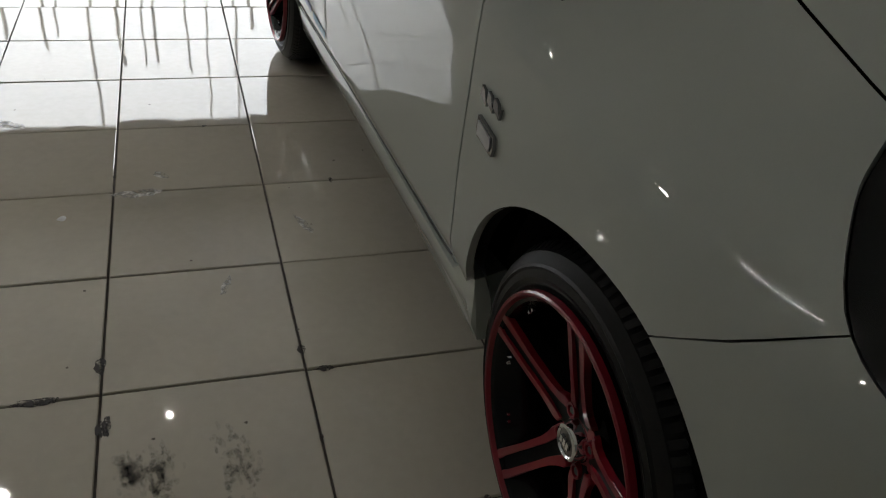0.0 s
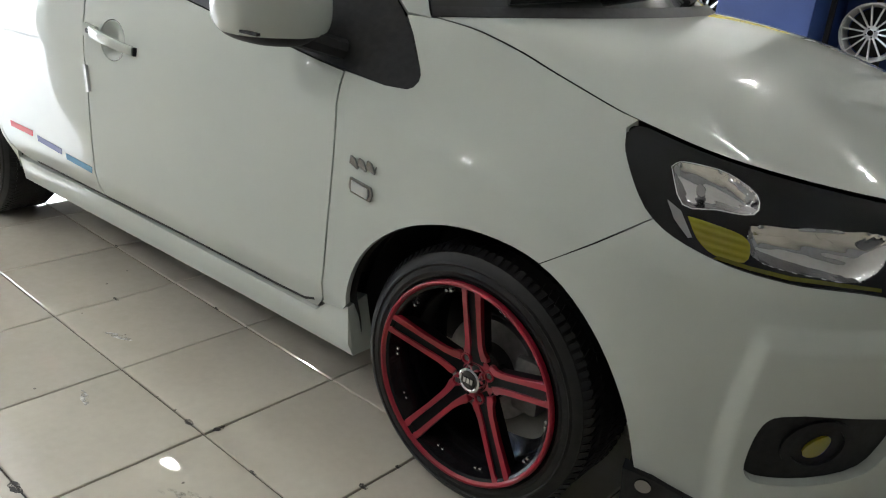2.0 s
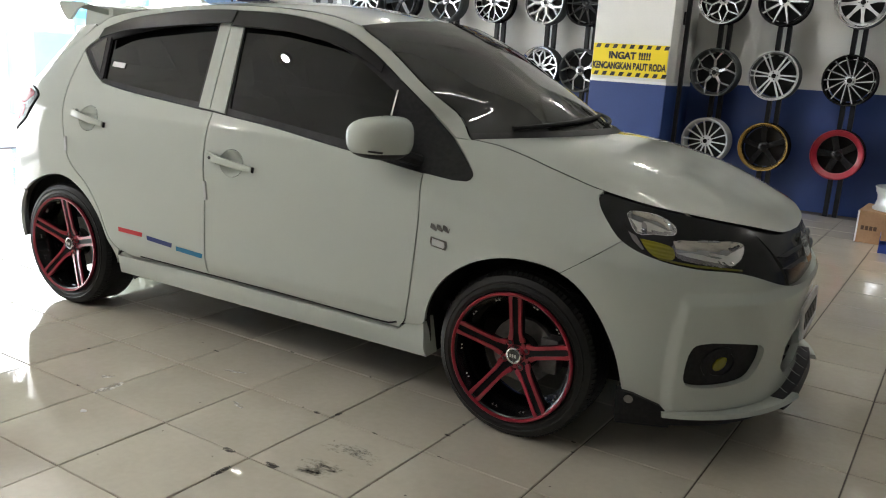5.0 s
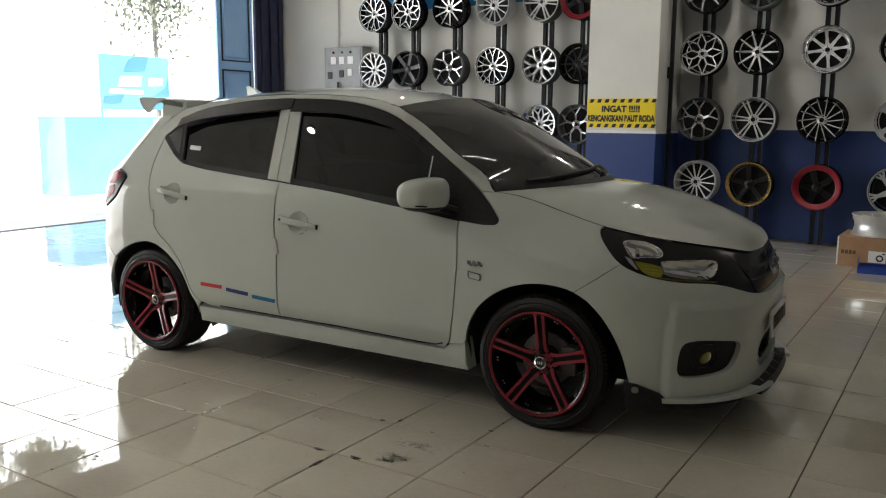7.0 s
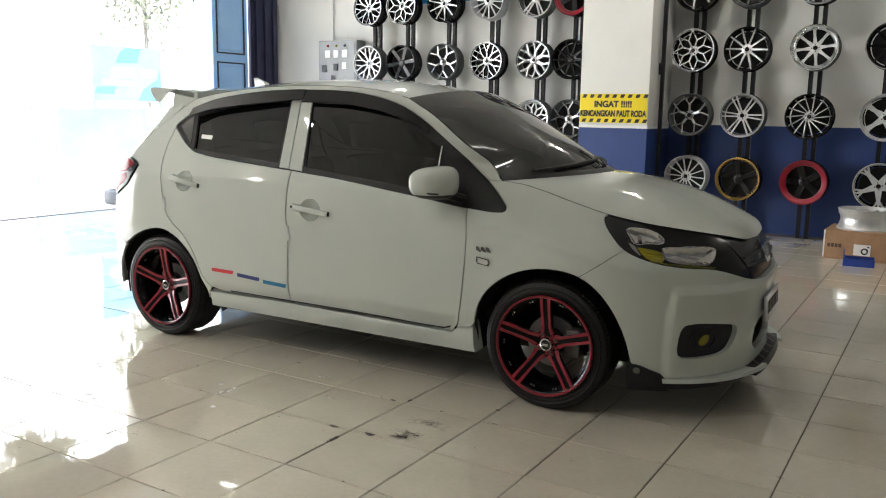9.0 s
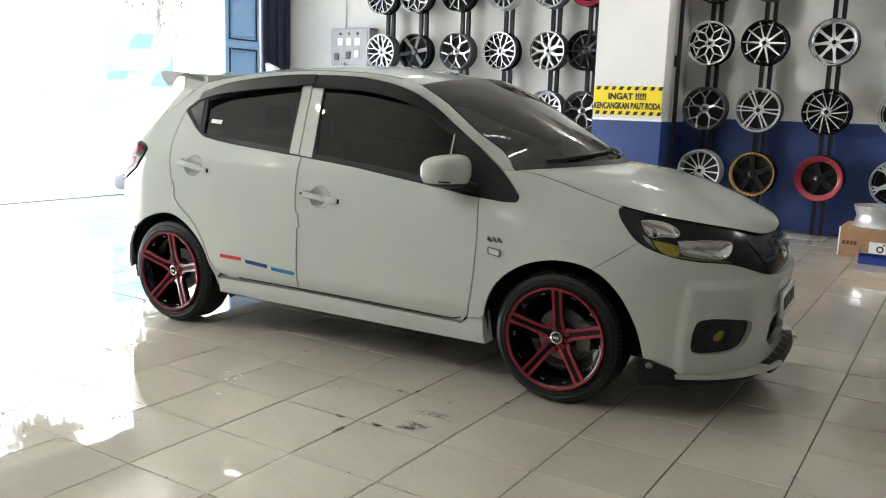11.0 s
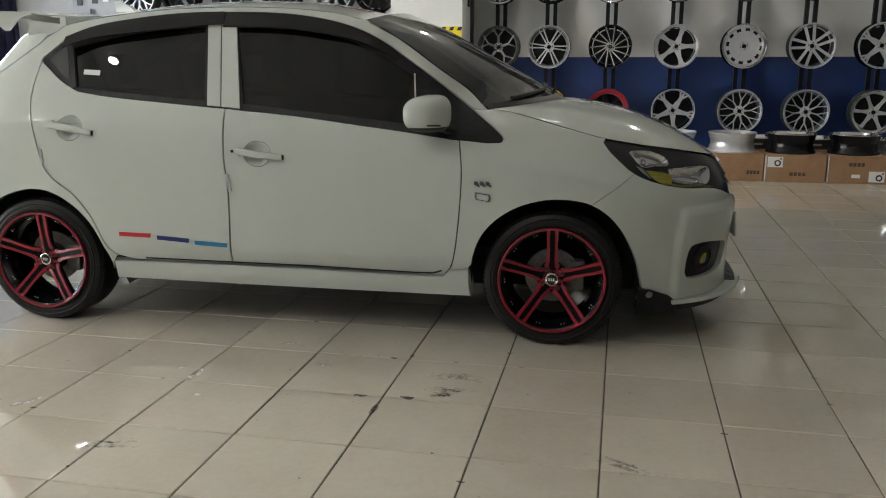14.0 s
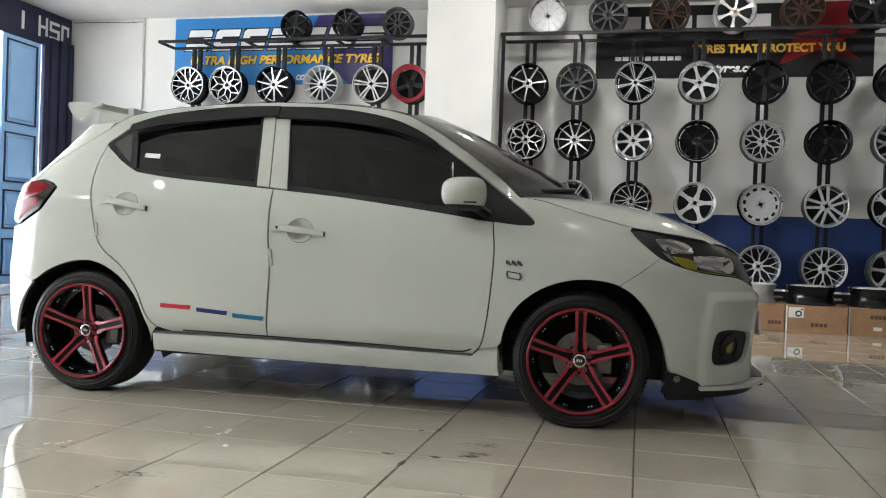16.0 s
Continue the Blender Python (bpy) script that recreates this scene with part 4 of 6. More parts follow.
GLASS_TOP = curve([(-0.036, 1.236), (0.135, 1.322), (0.301, 1.385), (0.597, 1.426), (0.894, 1.437), (1.19, 1.427), (1.426, 1.388), (1.604, 1.322), (1.774, 1.213), (1.96, 1.080), (2.135, 0.950)], 5)
TIP = [(2.168, 0.922), (2.180, 0.910), (2.185, 0.900), (2.182, 0.890), (2.172, 0.885), (2.119, 0.884)]


ARCH_F = curve([(2.047, 0.225), (2.055, 0.335), (2.085, 0.455), (2.150, 0.548), (2.260, 0.620), (2.411, 0.655), (2.572, 0.634), (2.691, 0.540), (2.785, 0.390), (2.833, 0.222)], 5)
ARCH_R = curve([(0.352, 0.262), (0.338, 0.36), (0.279, 0.490), (0.175, 0.592), (0.045, 0.642), (-0.10, 0.622), (-0.25, 0.545), (-0.36, 0.42), (-0.42, 0.30)], 5)
SPLIT = next(k for k, p in enumerate(ARCH_F) if p[0] >= 2.572)
LAMP_TOP = curve([(2.726, 0.893), (2.842, 0.877), (3.074, 0.850), (3.345, 0.812), (3.58, 0.778), (3.82, 0.768)], 5)
LAMP_BOT = curve([(2.703, 0.879), (2.718, 0.836), (2.784, 0.760), (2.895, 0.717), (3.025, 0.695), (3.20, 0.680), (3.43, 0.622), (3.62, 0.604), (3.82, 0.602)], 5)
LOW = next(k for k, p in enumerate(LAMP_BOT) if p[0] >= 2.784)


def oval(cs, cz, f=1.0, n=30):
    return [(cs + 0.061 * f * math.cos(2 * math.pi * k / n), cz + 0.053 * f * math.sin(2 * math.pi * k / n)) for k in range(n)]


def finger_bowl(cs, cz):
    """The round bowl behind a door handle."""
    def f(s, z):
        d = math.hypot((s - cs) / 0.061, (z - cz) / 0.053)
        return -0.001 - 0.024 * max(0.0, 1 - d * d) ** 0.9
    skin("handle_bowl", oval(cs, cz, 1.03), PAINT, "white bowl behind the handle", shape=f, step=0.006, thick=0)


BOWLS = ((0.212, 0.925), (1.112, 0.825))
skin("rear_door", REAR_SEAM + [(0.956, 0.315)] + MID_SEAM[::-1][1:] + BELT_R[1:-1], PAINT, gap=0.0036, holes=(oval(*BOWLS[0]),), step=0.018)
skin("front_door", MID_SEAM + [(1.319, 0.312), (1.845, 0.297)] + FRONT_SEAM[::-1] + BELT_F[1:-1], PAINT, gap=0.0036, holes=(oval(*BOWLS[1]),), step=0.018)
for cs, cz in BOWLS:
    finger_bowl(cs, cz)
skin("front_fender", FRONT_SEAM[:-2] + [(1.955, 0.322), (2.04, 0.338)] + ARCH_F[6:SPLIT + 1] + [(2.68, 0.70)] + LAMP_BOT[LOW::-1] + [(s, shoulder_z(s) + 0.0015) for s in np.linspace(2.726, 2.118, 16)] + [(2.052, 1.0145)] + [q for q in GLASS_TOP if q[0] > 2.06] + TIP, PAINT, gap=0.0018, step=0.02)


def bumper_face(s, z):
    """The raised middle of the front bumper, with its crease."""
    s = min(s, 2 * MID_F - s)
    a = min(1.0, max(0.0, (s - 2.955 - 0.12 * max(0.0, z - 0.5)) / 0.038))
    b = min(1.0, max(0.0, (0.62 - z) / 0.032))
    return 0.016 * a * a * (3 - 2 * a) * b


def across(half):
    """A closed outline over the car's middle from its right half, which runs from middle to middle."""
    return list(half) + [(2 * MID_F - s, z) for s, z in reversed(half)]


bump_half = [(MID_F, 0.20), (3.42, 0.20), (2.97, 0.207)] + ARCH_F[:SPLIT - 1:-1] + [(2.68, 0.70)] + LAMP_BOT[LOW:]
FOG = curve([(3.10, 0.456), (3.17, 0.452), (3.29, 0.436), (3.335, 0.420), (3.345, 0.395), (3.33, 0.355), (3.28, 0.312), (3.16, 0.298), (3.055, 0.300), (3.026, 0.318), (3.020, 0.350), (3.026, 0.415), (3.046, 0.447), (3.10, 0.456)], 3)[:-1]
INTAKE = across([(MID_F, 0.43), (3.60, 0.40), (3.555, 0.375), (3.54, 0.30), (3.60, 0.262), (MID_F, 0.255)])
skin("front_bumper", across(bump_half), PAINT, "white painted front bumper", both=False, holes=(FOG, [(2 * MID_F - s, z) for s, z in FOG][::-1], INTAKE), shape=bumper_face, gap=0.001, step=0.0125, thick=0.03)
fog, _ = skin("fog_bezel", FOG, BLACK_PLASTIC, "black plastic fog lamp surround", out=-0.022, thick=0, shape=bumper_face)
mirrored_fog = _
FOG_LAMP = [(3.160 + 0.026 * math.cos(a) + 0.010 * math.sin(a), 0.372 + 0.024 * math.sin(a)) for a in np.linspace(0, 2 * math.pi, 22)[:-1]]
skin("fog_lamp", FOG_LAMP, YELLOW_LENS, "yellow fog lamp", out=0.008, thick=0.03, step=0.012, shape=lambda s, z: bumper_face(s, z) - 0.022 - 6 * ((s - 3.157) ** 2 + (z - 0.374) ** 2))
FOG_RING = [(3.160 + 0.075 * math.cos(a), 0.374 + 0.058 * math.sin(a)) for a in np.linspace(0, 2 * math.pi, 30)[:-1]]
skin("fog_ring", FOG_RING, BLACK_PLASTIC, "black fog lamp ring", out=-0.016, thick=0.02, step=0.02, shape=bumper_face, holes=([(3.160 + 0.058 * math.cos(a), 0.374 + 0.044 * math.sin(a)) for a in np.linspace(0, 2 * math.pi, 30)[:-1]],))
skin("lower_grille", INTAKE, BLACK_PLASTIC, "black lower grille", both=False, out=-0.05, thick=0)
skin("grille", across([(MID_F, 0.606)] + LAMP_BOT[::-1][1:9] + [(3.335, 0.812)] + LAMP_TOP[15:]), LAMP_BLACK, "black grille panel", both=False, out=-0.012, step=0.03)
for z0 in (0.66, 0.70):
    skin("grille_bar", across([(MID_F, z0), (3.5, z0 + 0.008), (3.45, z0 + 0.016), (MID_F, z0 + 0.012)]), BLACK_PLASTIC, both=False, out=0.0, thick=0.012)
skin("emblem", across([(MID_F, 0.645), (3.765, 0.65), (3.755, 0.74), (MID_F, 0.75)]), CHROME, "plain chrome emblem", both=False, out=0.006, thick=0.015)

# head lamps: black housing, chrome reflectors and a yellow cell under a clear lens
HOUSE = LAMP_BOT[1:32] + [(3.335, 0.812)] + LAMP_TOP[1:15][::-1] + [(2.7235, 0.8895), (2.714, 0.8885), (2.7065, 0.884)]
CELLS = (("upper_reflector", [(2.812, 0.842), (2.83, 0.851), (2.87, 0.853), (2.940, 0.848), (2.992, 0.824), (2.975, 0.794), (2.90, 0.792), (2.836, 0.791)], REFLECTOR, 0.027, "flute"),
         ("main_reflector", [(2.966, 0.778), (3.03, 0.7815), (3.15, 0.782), (3.225, 0.777), (3.252, 0.764), (3.222, 0.730), (3.165, 0.703), (3.09, 0.707), (2.980, 0.723), (2.958, 0.750)], REFLECTOR, 0.028, "step"),
         ("yellow_cell", [(2.848, 0.775), (2.90, 0.769), (2.948, 0.760), (2.962, 0.744), (2.951, 0.720), (2.90, 0.724), (2.868, 0.744)], YELLOW_LENS, 0.003, "lines"))


def swell(points, f):
    """The outline grown about its middle."""
    c = [sum(p[i] for p in points) / len(points) for i in (0, 1)]
    return [(c[0] + (p[0] - c[0]) * f, c[1] + (p[1] - c[1]) * (1 + (f - 1) * 2.2)) for p in points]


ROUNDED = [curve(c[1] + c[1][:1], 3)[:-1] for c in CELLS]
lamp_r, lamp_l = skin("headlamp", HOUSE, LAMP_BLACK, "black headlamp with chrome reflectors and a yellow cell", out=-0.007, step=0.02, gap=0.001, holes=ROUNDED, thick=0.012)


def lamp_part(name, outline, mat, label="", **k):
    """A piece of the headlamp, on both sides."""
    o, _ = skin(name, outline, mat, label, both=False, parent=lamp_r, **k)
    p = mirrored(o)
    p.parent = lamp_l
    return o, p


def ripple(v, pitch):
    """A wave from 0 to 1."""
    return 0.5 + 0.5 * math.sin(2 * math.pi * v / pitch)


for (nm, outl, mat, deep, cut), rounded in zip(CELLS, ROUNDED):
    c = [(min(p[i] for p in outl) + max(p[i] for p in outl)) / 2 for i in (0, 1)]
    half = [(max(p[i] for p in outl) - min(p[i] for p in outl)) / 2 for i in (0, 1)]

    edge = np.array(rounded)
    run = np.roll(edge, -1, axis=0) - edge

    def cup(s, z, edge=edge, run=run, deep=deep, cut=cut, reach=half[1] * 0.9):
        q = np.array((s, z)) - edge
        t = np.clip((q * run).sum(1) / (run * run).sum(1), 0, 1)[:, None]
        f = min(1.0, float(np.sqrt(((q - t * run) ** 2).sum(1).min())) / reach)
        h = -0.0085 - deep * (1 - (1 - f) ** 2)
        if cut == "flute":
            return h + 0.0011 * f * ripple(z + 0.30 * s, 0.016)
        if cut == "step":
            return h + 0.0013 * f * (ripple(z + 0.22 * s, 0.021) + 0.7 * ripple(s - 0.2 * z, 0.045))
        return h + 0.0018 * ripple(z + 0.12 * s, 0.0115)

    lamp_part(nm, swell(rounded, 1.02), mat, out=0.0, step=0.0030, thick=0, shape=cup)
    if nm == "upper_reflector":
        lamp_part("bezel", swell(rounded, 1.012), CHROME, "bright bezel of the reflector", out=-0.009, step=0.02, thick=0.006, holes=(swell(rounded, 0.985),))
        x0, z0 = c[0] - 0.3 * half[0], c[1]
        lamp_part("bulb_shield", [(x0 + 0.010 * math.cos(a), z0 + 0.009 * math.sin(a)) for a in np.linspace(0, 2 * math.pi, 15)[:-1]], DARK_CHROME, "small dark bulb shield", out=-0.024, thick=0.014, step=0.01)
lamp_part("signal_fin", [(2.806, 0.792), (2.834, 0.780), (2.858, 0.744), (2.850, 0.742), (2.822, 0.766)], DARK_CHROME, out=-0.003, thick=0.006, step=0.01)
lamp_part("yellow_strip", [(2.896, 0.7175), (2.96, 0.708), (3.03, 0.6995), (3.20, 0.687), (3.20, 0.693), (3.03, 0.7065), (2.96, 0.7145), (2.905, 0.7225)], YELLOW_DIM, "dim yellow strip along the lamp's foot", out=-0.001, thick=0.004, step=0.02)
lamp_part("lamp_back", HOUSE, DARK_VOID, "dark inside of the lamp", out=-0.052, thick=0, step=0.05, gap=0.003)

# sills, lips
skin("side_skirt", [(0.364, 0.304), (0.96, 0.305), (1.50, 0.296), (1.925, 0.290), (1.958, 0.317), (2.038, 0.333), (2.050, 0.207), (1.59, 0.206), (0.97, 0.213), (0.366, 0.223)], PAINT, "white side skirt", out=0.006, thick=0.06, shape=lambda s, z: -0.5 * max(0, z - 0.290) - 0.25 * max(0.0, 0.25 - z))


def lip_strip(name, s0, s1, z0, z1, o0, o1, mat, label, both=True, slope=0.0, flare=0.0):
    """A lip along the bumper's foot: a wedge with a top, a face and an underside."""
    n = 36
    rows = []
    for k in range(n + 1):
        s = s0 + (s1 - s0) * k / n
        d = slope * abs(2 * k / n - 1)
        far = o1 + flare * k / n
        a, b = np.array(flank(s, z1 + d, o0)), np.array(flank(s, z1 + d, far))
        c, e = np.array(flank(s, z0 + d, far + 0.004)), np.array(flank(s, z0 + d, o0 - 0.03))
        rows.append([tuple(a), tuple(b), tuple(c), tuple(e), tuple(a)])
    bm = grid(bmesh.new(), rows)
    bmesh.ops.holes_fill(bm, edges=bm.edges)
    o = part(name, bm, mat, car, label, smooth=False)
    return (o, mirrored(o)) if both else (o, None)


lip_strip("black_lip", 2.80, 3.52, 0.160, 0.205, -0.03, 0.012, BLACK_PLASTIC, "black plastic bumper lip")
skin("lip_end", [(2.802, 0.272), (2.86, 0.262), (2.95, 0.228), (2.98, 0.20), (2.98, 0.15), (2.80, 0.15)], BLACK_PLASTIC, "black lip end piece", out=0.016, thick=0.03)
skin("lip_badge", [(2.845 + 0.016 * math.cos(a), 0.245 + 0.015 * math.sin(a)) for a in np.linspace(0, 2 * math.pi, 17)[:-1]], DARK_CHROME, "small round chrome badge", out=0.021, thick=0.006, step=0.01)
lip_strip("white_lip", 2.955, 3.56, 0.194, 0.210, -0.02, 0.026, PAINT, "white bumper canard", flare=0.055)
lip_strip("splitter", 3.46, 2 * MID_F - 3.46, 0.170, 0.212, -0.02, 0.060, BLACK_PLASTIC, "black front splitter", both=False)
for k in range(6):
    s = 3.53 + k * 0.115
    bm = bmesh.new()
    a = [flank(s, 0.245, 0.0), flank(s, 0.216, 0.040), flank(s, 0.208, 0.062)]
    b = [flank(s + 0.007, 0.245, 0.0), flank(s + 0.007, 0.216, 0.040), flank(s + 0.007, 0.208, 0.062)]
    grid(bm, [a, b])
    ex = bmesh.ops.solidify(bm, geom=bm.faces[:], thickness=0.006)
    part("splitter_rib", bm, PAINT, car, "small white splitter stay")
# number plate
plate = part("number_plate", one_box(-0.006, 0.006, -0.21, 0.21, -0.06, 0.06, bevel=0.003), SILVER, car, "pale grey number plate with dark bars", smooth=False, m=pose(3.25, 0, 0.455, 0, -4, 0))
for k in range(7):
    part("plate_bar", one_box(0.006, 0.008, -0.17 + k * 0.05, -0.135 + k * 0.05, -0.03, 0.03), SIGN_BLACK, plate, smooth=False)

# greenhouse: side frame round the windows, roof, screens
SCREEN_EDGE = curve([(2.105, 1.012), (2.008, 1.103), (1.875, 1.198), (1.714, 1.312), (1.554, 1.397)], 5)
ROOF_EDGE = curve([(1.554, 1.397), (1.40, 1.432), (1.19, 1.454), (0.894, 1.463), (0.597, 1.454), (0.30, 1.424), (0.10, 1.385), (-0.06, 1.335)], 5)
HATCH = curve([(-0.06, 1.335), (-0.25, 1.225), (-0.40, 1.12), (-0.50, 1.03)], 4)
skin("body_side", SCREEN_EDGE + ROOF_EDGE[1:] + HATCH[1:] + [(-0.33, 1.036), (-0.235, 1.016), (-0.205, 0.995), (-0.265, 0.885), (-0.40, 0.81), (-0.56, 0.80), (-0.62, 0.68), (-0.42, 0.60), (-0.28, 0.53)] + ARCH_R[::-1][10:] + [(0.362, 0.30), (0.39, 0.335)] + REAR_SEAM[::-1][3:] + [(-0.036, 1.232)] + [q for q in GLASS_TOP[1:] if q[0] < 2.03] + [(2.048, 1.017)], PAINT, "white painted side frame and rear quarter", gap=0.003, step=0.028)
tail_r, tail_l = skin("tail_lamp", [(-0.62, 1.035), (-0.33, 1.034), (-0.240, 1.014), (-0.211, 0.995), (-0.270, 0.889), (-0.40, 0.816), (-0.62, 0.81)], LAMP_BLACK, "dark red tail lamp", out=0.006, step=0.025)
for outl in ([(-0.62, 1.027), (-0.35, 1.026), (-0.262, 1.010), (-0.248, 0.996), (-0.300, 0.958), (-0.40, 0.938), (-0.62, 0.936)], [(-0.62, 0.926), (-0.41, 0.929), (-0.345, 0.940), (-0.300, 0.948), (-0.285, 0.925), (-0.302, 0.892), (-0.415, 0.826), (-0.62, 0.818)]):
    for k, par in ((1, tail_r), (-1, tail_l)):
        bm = panel_bm(outl, out=0.0072, step=0.02, thick=0.004, normals=False)
        if k < 0:
            bmesh.ops.transform(bm, matrix=Matrix.Diagonal((1, -1, 1, 1)), verts=bm.verts)
        part("red_cell", bm, RED_LENS, par, "red lamp cell")
rb = ARCH_R[::-1]
half = [(MID_R, 0.68), (-0.62, 0.68), (-0.42, 0.60), (-0.28, 0.53)][::1]
lower = [q for q in ARCH_R if q[0] < -0.26] + [(-0.45, 0.26), (-0.8, 0.25), (MID_R, 0.25)]
right = half + lower
skin("rear_bumper", right + [(2 * MID_R - s, z) for s, z in reversed(right)], PAINT, "white rear bumper", both=False, gap=0.002, step=0.04)
hatch = [(MID_R, 1.385), (-0.62, 1.375), (-0.07, 1.345)] + HATCH[1:] + [(-0.63, 1.025), (-0.63, 0.80), (-0.64, 0.69), (MID_R, 0.69)]
skin("tailgate", hatch + [(2 * MID_R - s, z) for s, z in reversed(hatch)], PAINT, "white tailgate", both=False, gap=0.002, step=0.04)
glass = [(MID_R, 1.30), (-0.80, 1.27), (-0.80, 1.06), (MID_R, 1.03)]
skin("rear_window", glass + [(2 * MID_R - s, z) for s, z in reversed(glass)], SIDE_GLASS, "dark rear window", both=False, out=0.002, step=0.05, thick=0.004)

# black window band, panes, visors
skin("window_trim", GLASS_TOP + TIP + BELT_F[1:] + BELT_R[1:] , BLACK_PLASTIC, "black window surround", out=-0.006, gap=0.0, step=0.035, holes=([(0.215, 1.108), (0.40, 1.088), (0.845, 1.052), (0.800, 1.375), (0.60, 1.367), (0.40, 1.340), (0.165, 1.285)], [(1.03, 1.040), (1.30, 1.012), (1.80, 0.960), (1.775, 1.165), (1.66, 1.235), (1.50, 1.31), (1.35, 1.349), (1.20, 1.366), (0.955, 1.374)]))
skin("rear_pane", [(0.205, 1.100), (0.40, 1.08), (0.855, 1.044), (0.805, 1.385), (0.60, 1.376), (0.40, 1.349), (0.155, 1.29)], SIDE_GLASS, "dark tinted window pane", out=-0.012, thick=0.003, step=0.05)
skin("front_pane", [(1.022, 1.032), (1.30, 1.004), (1.812, 0.95), (1.782, 1.172), (1.66, 1.246), (1.50, 1.319), (1.35, 1.358), (1.20, 1.375), (0.948, 1.383)], SIDE_GLASS, "dark tinted window pane", out=-0.012, thick=0.003, step=0.05)
skin("rear_pillar_cover", [(0.866, 1.030), (0.928, 1.025), (0.873, 1.400), (0.813, 1.398)], PAINT, "white window frame upright", out=0.002, thick=0.012, step=0.04)
skin("front_pillar_cover", [(0.934, 1.024), (1.020, 1.016), (0.948, 1.402), (0.879, 1.402)], PAINT, "white window frame upright", out=0.002, thick=0.012, step=0.04)
skin("quarter_pane", [(0.012, 1.235), (0.130, 1.293), (0.175, 1.130), (0.130, 1.163)], GLOSS_BLACK, "dark quarter window", out=-0.003, thick=0.003)
skin("quarter_bar", [(0.150, 1.287), (0.163, 1.292), (0.214, 1.105), (0.200, 1.100)], BLACK_PLASTIC, "black quarter window bar", out=0.001, thick=0.01)
skin("chrome_bar", [(1.799, 1.03), (1.807, 1.03), (1.789, 1.168), (1.783, 1.168)], CHROME, "thin bright window bar", out=0.0, thick=0.006)
visor_top = [(s, z - 0.004) for s, z in GLASS_TOP if 0.13 < s < 0.93]
skin("rear_visor", visor_top + [(s, z - 0.052 - 0.02 * math.sin((s - 0.13) * 3.9)) for s, z in reversed(visor_top)], SMOKED, "smoked rear door visor", out=0.014, thick=0.004, shape=lambda s, z: 0.010 * max(0, 1.40 - z) / 0.05)
visor_top = [(s, z - 0.004) for s, z in GLASS_TOP if 0.89 < s < 1.72]
skin("front_visor", visor_top + [(s, z - 0.020 - 0.048 * min(1, (1.86 - s) / 0.5)) for s, z in reversed(visor_top)], SMOKED, "smoked front door visor", out=0.010, thick=0.004, shape=lambda s, z: 0.008 * min(1, max(0, 1.40 - z) / 0.05) * min(1, max(0, 1.72 - s) / 0.3))
skin("window_sticker", [(0.235, 1.165), (0.318, 1.160), (0.316, 1.183), (0.235, 1.187)], SIGN_WHITE, "small white sticker", out=-0.006, thick=0.002, both=False)

rows = []
edge = [flank(s, z) for s, z in ROOF_EDGE]
for x, y, z in edge:
    crown = 0.050 * min(1.0, max(0.25, (1.75 - x) / 0.5)) * min(1.0, (x + 0.45) / 0.3)
    fwd = 0.075 * min(1, max(0, (x - 1.15) / 0.4)) - 0.05 * min(1, max(0, (0.25 - x) / 0.3))
    rows.append([(x + fwd * (1 - r * r), y * -r, z + crown * (1 - abs(r) ** 2.4)) for r in np.linspace(-1, 1, 25)])
part("roof", grid(bmesh.new(), rows), PAINT, car, "white roof", face=(0, 0, 1))
roof_front = rows[0]
rows = []
for k, (s, z) in enumerate(SCREEN_EDGE):
    x, y, z = flank(s, z)
    t = k / (len(SCREEN_EDGE) - 1)
    rows.append([(x + (0.30 - 0.225 * t) * (1 - r * r), y * -r, z + (0.02 + 0.03 * t) * (1 - r * r)) for r in np.linspace(-1, 1, 25)])
part("windscreen", grid(bmesh.new(), rows), SCREEN_GLASS, car, "tinted windscreen", m=pose(0, 0, 0.002), face=(1, 0, 1))
bm = bmesh.new()
band = [[tuple(np.array(rows[k][j]) + (0.004, 0, 0.004)) for j in range(25)] for k in (0, 1, 2)]
grid(bm, band[:2])
part("cowl", bm, BLACK_PLASTIC, car, "black plastic cowl below the windscreen", m=pose(0.0, 0, 0.002))
for y0, x0, y1, dx in ((-0.50, 2.175, 0.10, 0.0), (0.05, 2.345, 0.55, 0.0)):
    pts = [(2.098 + 0.30 * (1 - (y / 0.66) ** 2) - 0.03 - 0.05 * k / 9, y, 1.05 + 0.018 * (1 - (y / 0.66) ** 2) + 0.035 * k / 9) for k, y in enumerate(np.linspace(y0, y1, 10))]
    part("wiper", tube(bmesh.new(), pts, 0.009), BLACK_PLASTIC, car, "black wiper arm")

# bonnet
F = [flank(s, shoulder_z(s) + 0.002) for s in np.r_[np.linspace(2.115, 2.9, 22), np.linspace(2.95, MID_F, 22)]]
F = F + [(x, -y, z) for x, y, z in F[-2::-1]]
B = [rows[0][0]]
n = len(F)
back = []
for k in range(n):
    r = -1 + 2 * k / (n - 1)
    q = math.copysign(abs(r) ** 0.8, r)
    x, y = 2.112 + 0.29 * (1 - q * q), 0.645 * q
    back.append((x, y, 1.016 + 0.022 * (1 - q * q)))
steps = 25
fall = np.array([[[b[i] + (f[i] - b[i]) * j / (steps - 1) for i in range(3)] for b, f in zip(back, F)] for j in range(steps)])


